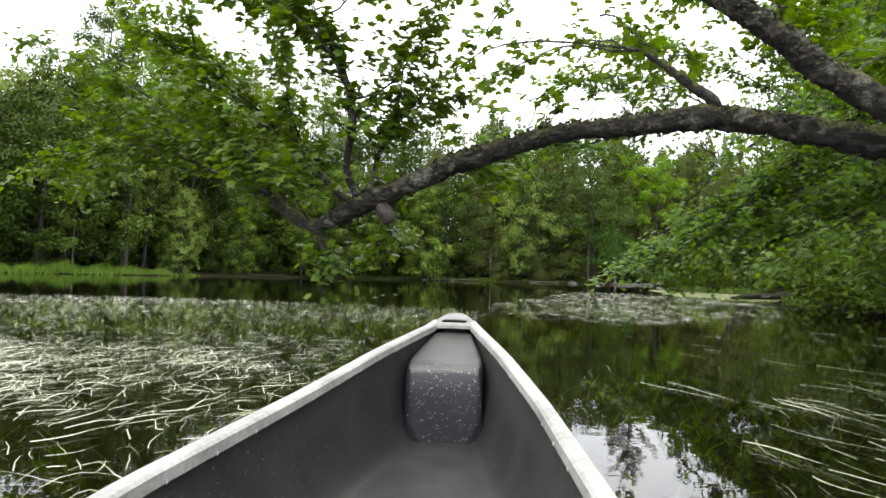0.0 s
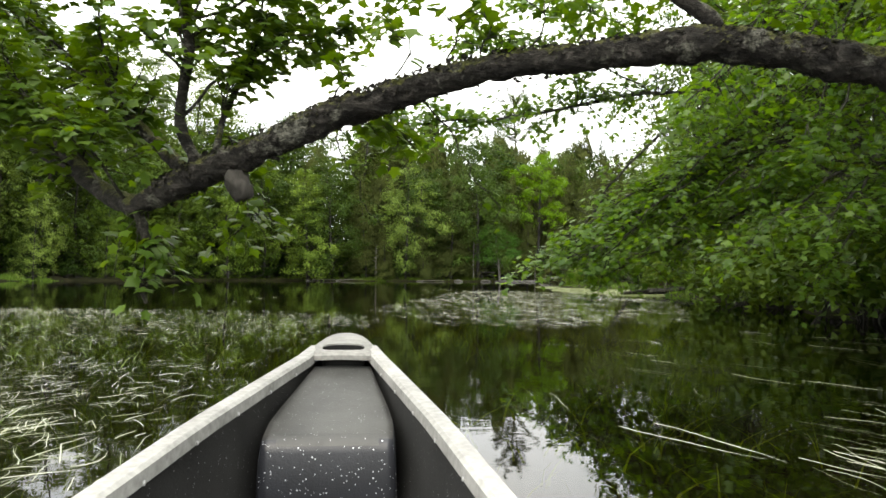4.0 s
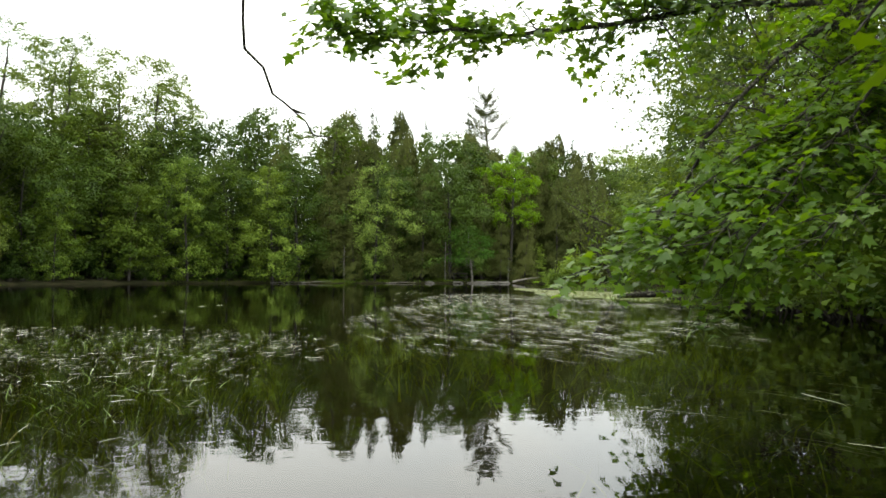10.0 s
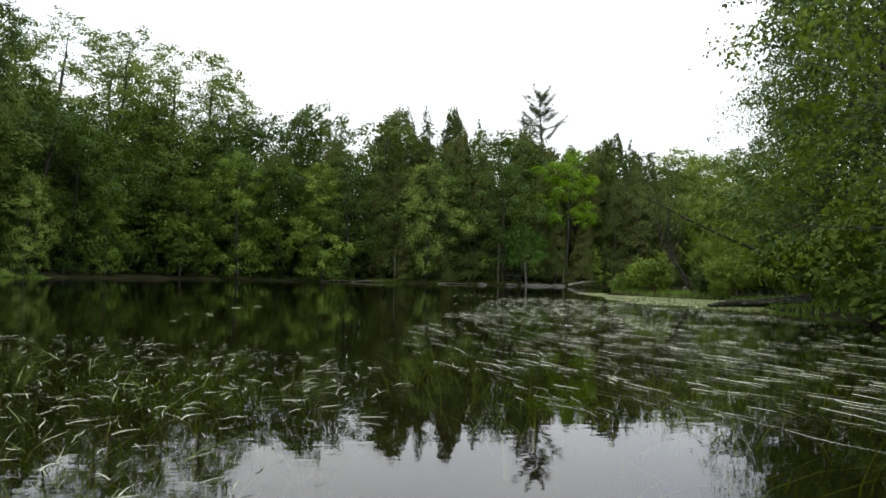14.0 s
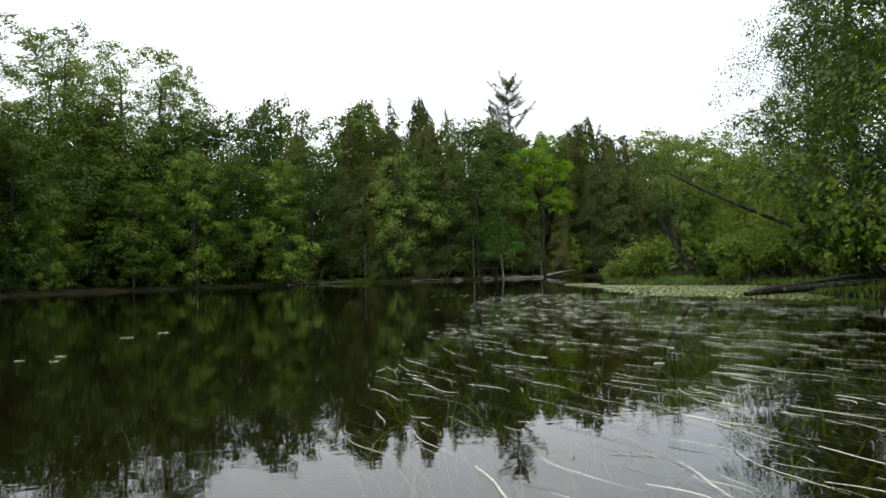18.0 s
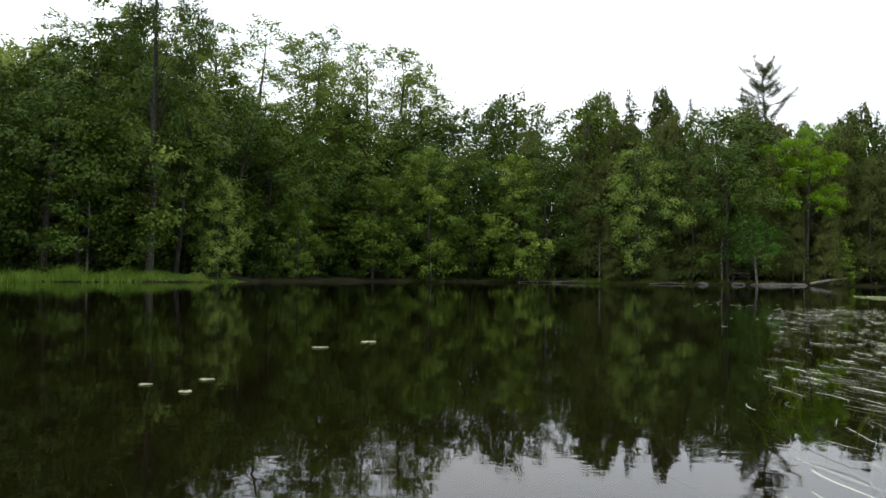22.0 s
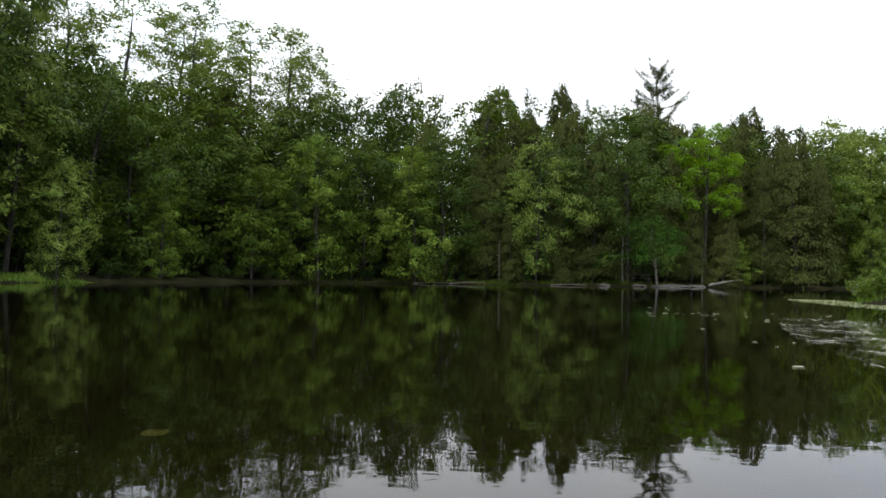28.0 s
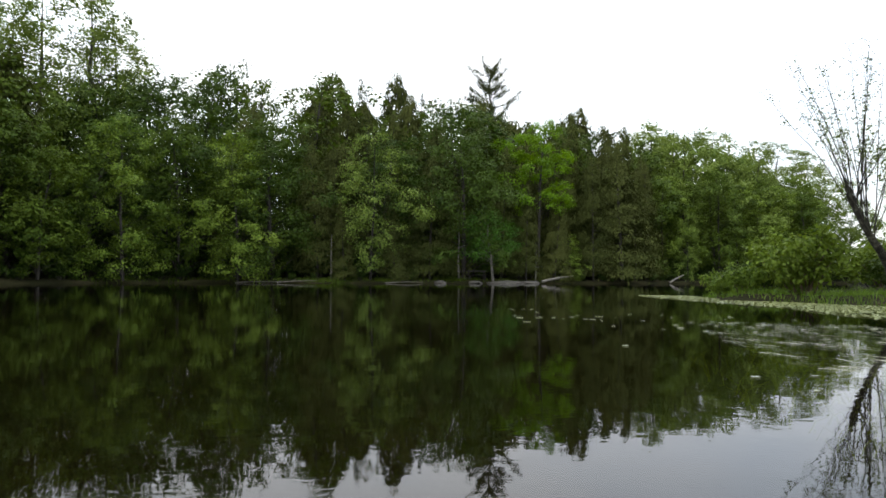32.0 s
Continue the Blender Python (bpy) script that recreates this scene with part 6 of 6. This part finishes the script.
# sedge on the grassy bank across the water
p_ = scatter([(-16.8, 69), (-19.6, 63.2), (-24.5, 58.2), (-32.5, 53.2), (-44, 46.5), (-46, 50), (-34, 58.5), (-26, 63.5), (-21, 68)], 12000, water_rng)
h_ = ground_height(p_[:, 0], p_[:, 1])
sedge_h = 1.25 * np.clip((-15.5 - p_[:, 0]) / 8, 0.2, 1) * (0.75 + 0.25 * np.sin(1.1 * p_[:, 0]) * np.sin(0.9 * p_[:, 1] + 1)) * (0.8 + 0.2 * np.sin(2.7 * p_[:, 0] + p_[:, 1]))
blades("sedge", p_, np.maximum(h_, 0) - 0.03, sedge_h, 0.03, LEAF_SEDGE, water_rng, 0.4, "bright green sedge on the low bank", "grass")
p_ = scatter([(-10, 84.5), (-2, 90.3), (6, 91.2), (14, 91.8), (22, 92.8), (30, 95.4), (30, 97.5), (20, 95.5), (8, 94), (-3, 93), (-11, 87)], 3500, water_rng, 0.7, 40)
h_ = ground_height(p_[:, 0], p_[:, 1])
blades("bank_grass", p_, np.maximum(h_, 0) - 0.03, 0.4, 0.03, LEAF_GREEN, water_rng, 0.5, "thin grass on the shaded shore", "grass")
p_ = scatter([(12.9, 28), (14, 32.5), (16.2, 36), (17.2, 40), (15.6, 43.5), (15.2, 47), (16.6, 50.5), (18.5, 52), (19, 46), (18.8, 40), (17, 34), (15, 30)], 3500, water_rng, 0.5, 40)
h_ = ground_height(p_[:, 0], p_[:, 1])
blades("bank_grass", p_, np.maximum(h_, 0) - 0.03, 0.26, 0.012, LEAF_SEDGE, water_rng, 0.5, "fresh grass on the spit", "grass")


# stones and driftwood on the far shore
def shore_stone(x, y, size, flat, seed):
    bm = bmesh.new()
    bmesh.ops.create_icosphere(bm, subdivisions=3, radius=1.0)
    for v in bm.verts:
        n_ = noise.noise(v.co * 1.3 + Vector((seed, 0, 0))) * 0.35 + noise.noise(v.co * 4 + Vector((0, seed, 0))) * 0.1
        v.co *= 1 + n_
        v.co = Vector((v.co.x * size, v.co.y * size * 0.6, v.co.z * size * flat))
    ob = part("stone", bm, STONE, None, "", True)
    ob.matrix_world = pose(x, y, 0.05, 0, 0, seed * 37)
    tagged(ob, "pale flat stone at the water's edge", "stone", "stones on the shore")


for i_, (x_, y_, s_, f_) in enumerate(((23.6, 92.6, 2.2, 0.1), (26.2, 93.8, 1.5, 0.14), (20.6, 92.2, 0.8, 0.25), (17.4, 91.9, 0.5, 0.4))):
    shore_stone(x_, y_, s_, f_, i_ + 1)
for a_, b_, r_ in (((27.5, 94.2, 0.2), (31.0, 95.2, 0.7), 0.12), ((43.5, 99.4, 0.1), (45.5, 100.0, 0.9), 0.1)):
    a_, b_ = np.array(a_), np.array(b_)
    ob_ = part_mesh("driftwood_log", limb_mesh([a_, (a_ + b_) / 2 + [0, 0, 0.06], b_], [r_, r_ * 0.9, r_ * 0.5], r_ * 50, 14, 8), BARK_PALE, None, "", True)
    tagged(ob_, "pale driftwood log lying on the shore", "log")

sunk_pad = float_pad(2.2, 29.3, PADS[2], 1.1, "green lily leaf just under the surface")
sunk_pad.location.z = -0.012
float_pad(1.79, 28.20, PADS[3], 0.8, "broad round lily pad with a curled stalk beside it")


def dead_snag(x, y, h, seed):
    """A thin dead stem with short bare twigs."""
    rng = np.random.default_rng(seed)
    snag = new("dead_snag")
    line = np.array([(0, 0, -0.2), (0.05, 0.02, h * 0.4), (-0.02, 0.04, h * 0.75), (0.06, 0.0, h)])
    part_mesh("stem", limb_mesh(line, [0.09, 0.07, 0.05, 0.015], seed, 20, 7), BARK_PALE, snag, "", True)
    for k in range(9):
        z = h * (0.35 + 0.06 * k)
        az = rng.uniform(0, 6.28)
        ln = rng.uniform(0.5, 1.1)
        tip = np.array([math.cos(az) * ln, math.sin(az) * ln, z + rng.uniform(-0.1, 0.2)])
        part_mesh("twig", limb_mesh([(0, 0, z - 0.05), tip * [0.5, 0.5, 1], tip], [0.022, 0.016, 0.008], seed + k, 8, 5), BARK_PALE, snag, "", True)
    snag.matrix_world = pose(x, y, float(ground_height(np.array([x]), np.array([y]))[0]), 0, 0, 30 * seed)
    tagged(snag, "thin pale dead stem with short bare twigs on the shore", "dead tree", "dead stems on the shore")


for x_, y_, h_, seed_ in ((8.1, 92.4, 3.9, 3), (19.6, 94.2, 5.0, 5), (27.4, 95.6, 3.6, 8), (-24.6, 62.6, 5.0, 9)):
    dead_snag(x_, y_, h_, seed_)

for a_, b_, r_ in (((0.4, 90.2, 0.05), (4.0, 90.6, 0.12), 0.035), ((3.6, 90.4, 0.06), (6.8, 90.7, 0.22), 0.03), ((12.5, 91.2, 0.05), (15.8, 91.5, 0.1), 0.035)):
    a_, b_ = np.array(a_), np.array(b_)
    ob_ = part_mesh("driftwood_log", limb_mesh([a_, (a_ + b_) / 2 + [0, 0.1, 0.05], b_], [r_, r_ * 0.9, r_ * 0.4], r_ * 90, 16, 7), BARK_PALE, None, "", True)
    tagged(ob_, "thin bleached driftwood pole lying along the shore", "log")


def shore_bench(x, y, turn):
    """A plain plank bench under the trees."""
    bench = new("bench")

    def plank(name, sx, sy, sz, px, py, pz):
        bm = bmesh.new()
        bmesh.ops.create_cube(bm, size=1.0, matrix=Matrix.Translation((px, py, pz)) @ Matrix.Diagonal((sx, sy, sz, 1)))
        bmesh.ops.bevel(bm, geom=bm.edges[:], offset=0.008, segments=1, affect="EDGES")
        part(name, bm, BARK_GREY, bench)

    for py in (-0.12, 0.06):
        plank("seat_plank", 1.9, 0.16, 0.045, 0, py, 0.45)
    plank("back_rail", 1.9, 0.04, 0.14, 0, 0.17, 0.80)
    for px in (-0.75, 0.75):
        plank("leg", 0.08, 0.30, 0.45, px, -0.03, 0.21)
        plank("back_post", 0.07, 0.05, 0.86, px, 0.20, 0.43)
    bench.matrix_world = pose(x, y, float(ground_height(np.array([x]), np.array([y]))[0]), 0, 0, turn)
    tagged(bench, "dark weathered plank bench under the trees by the shore", "bench")


shore_bench(21.4, 94.6, 8)
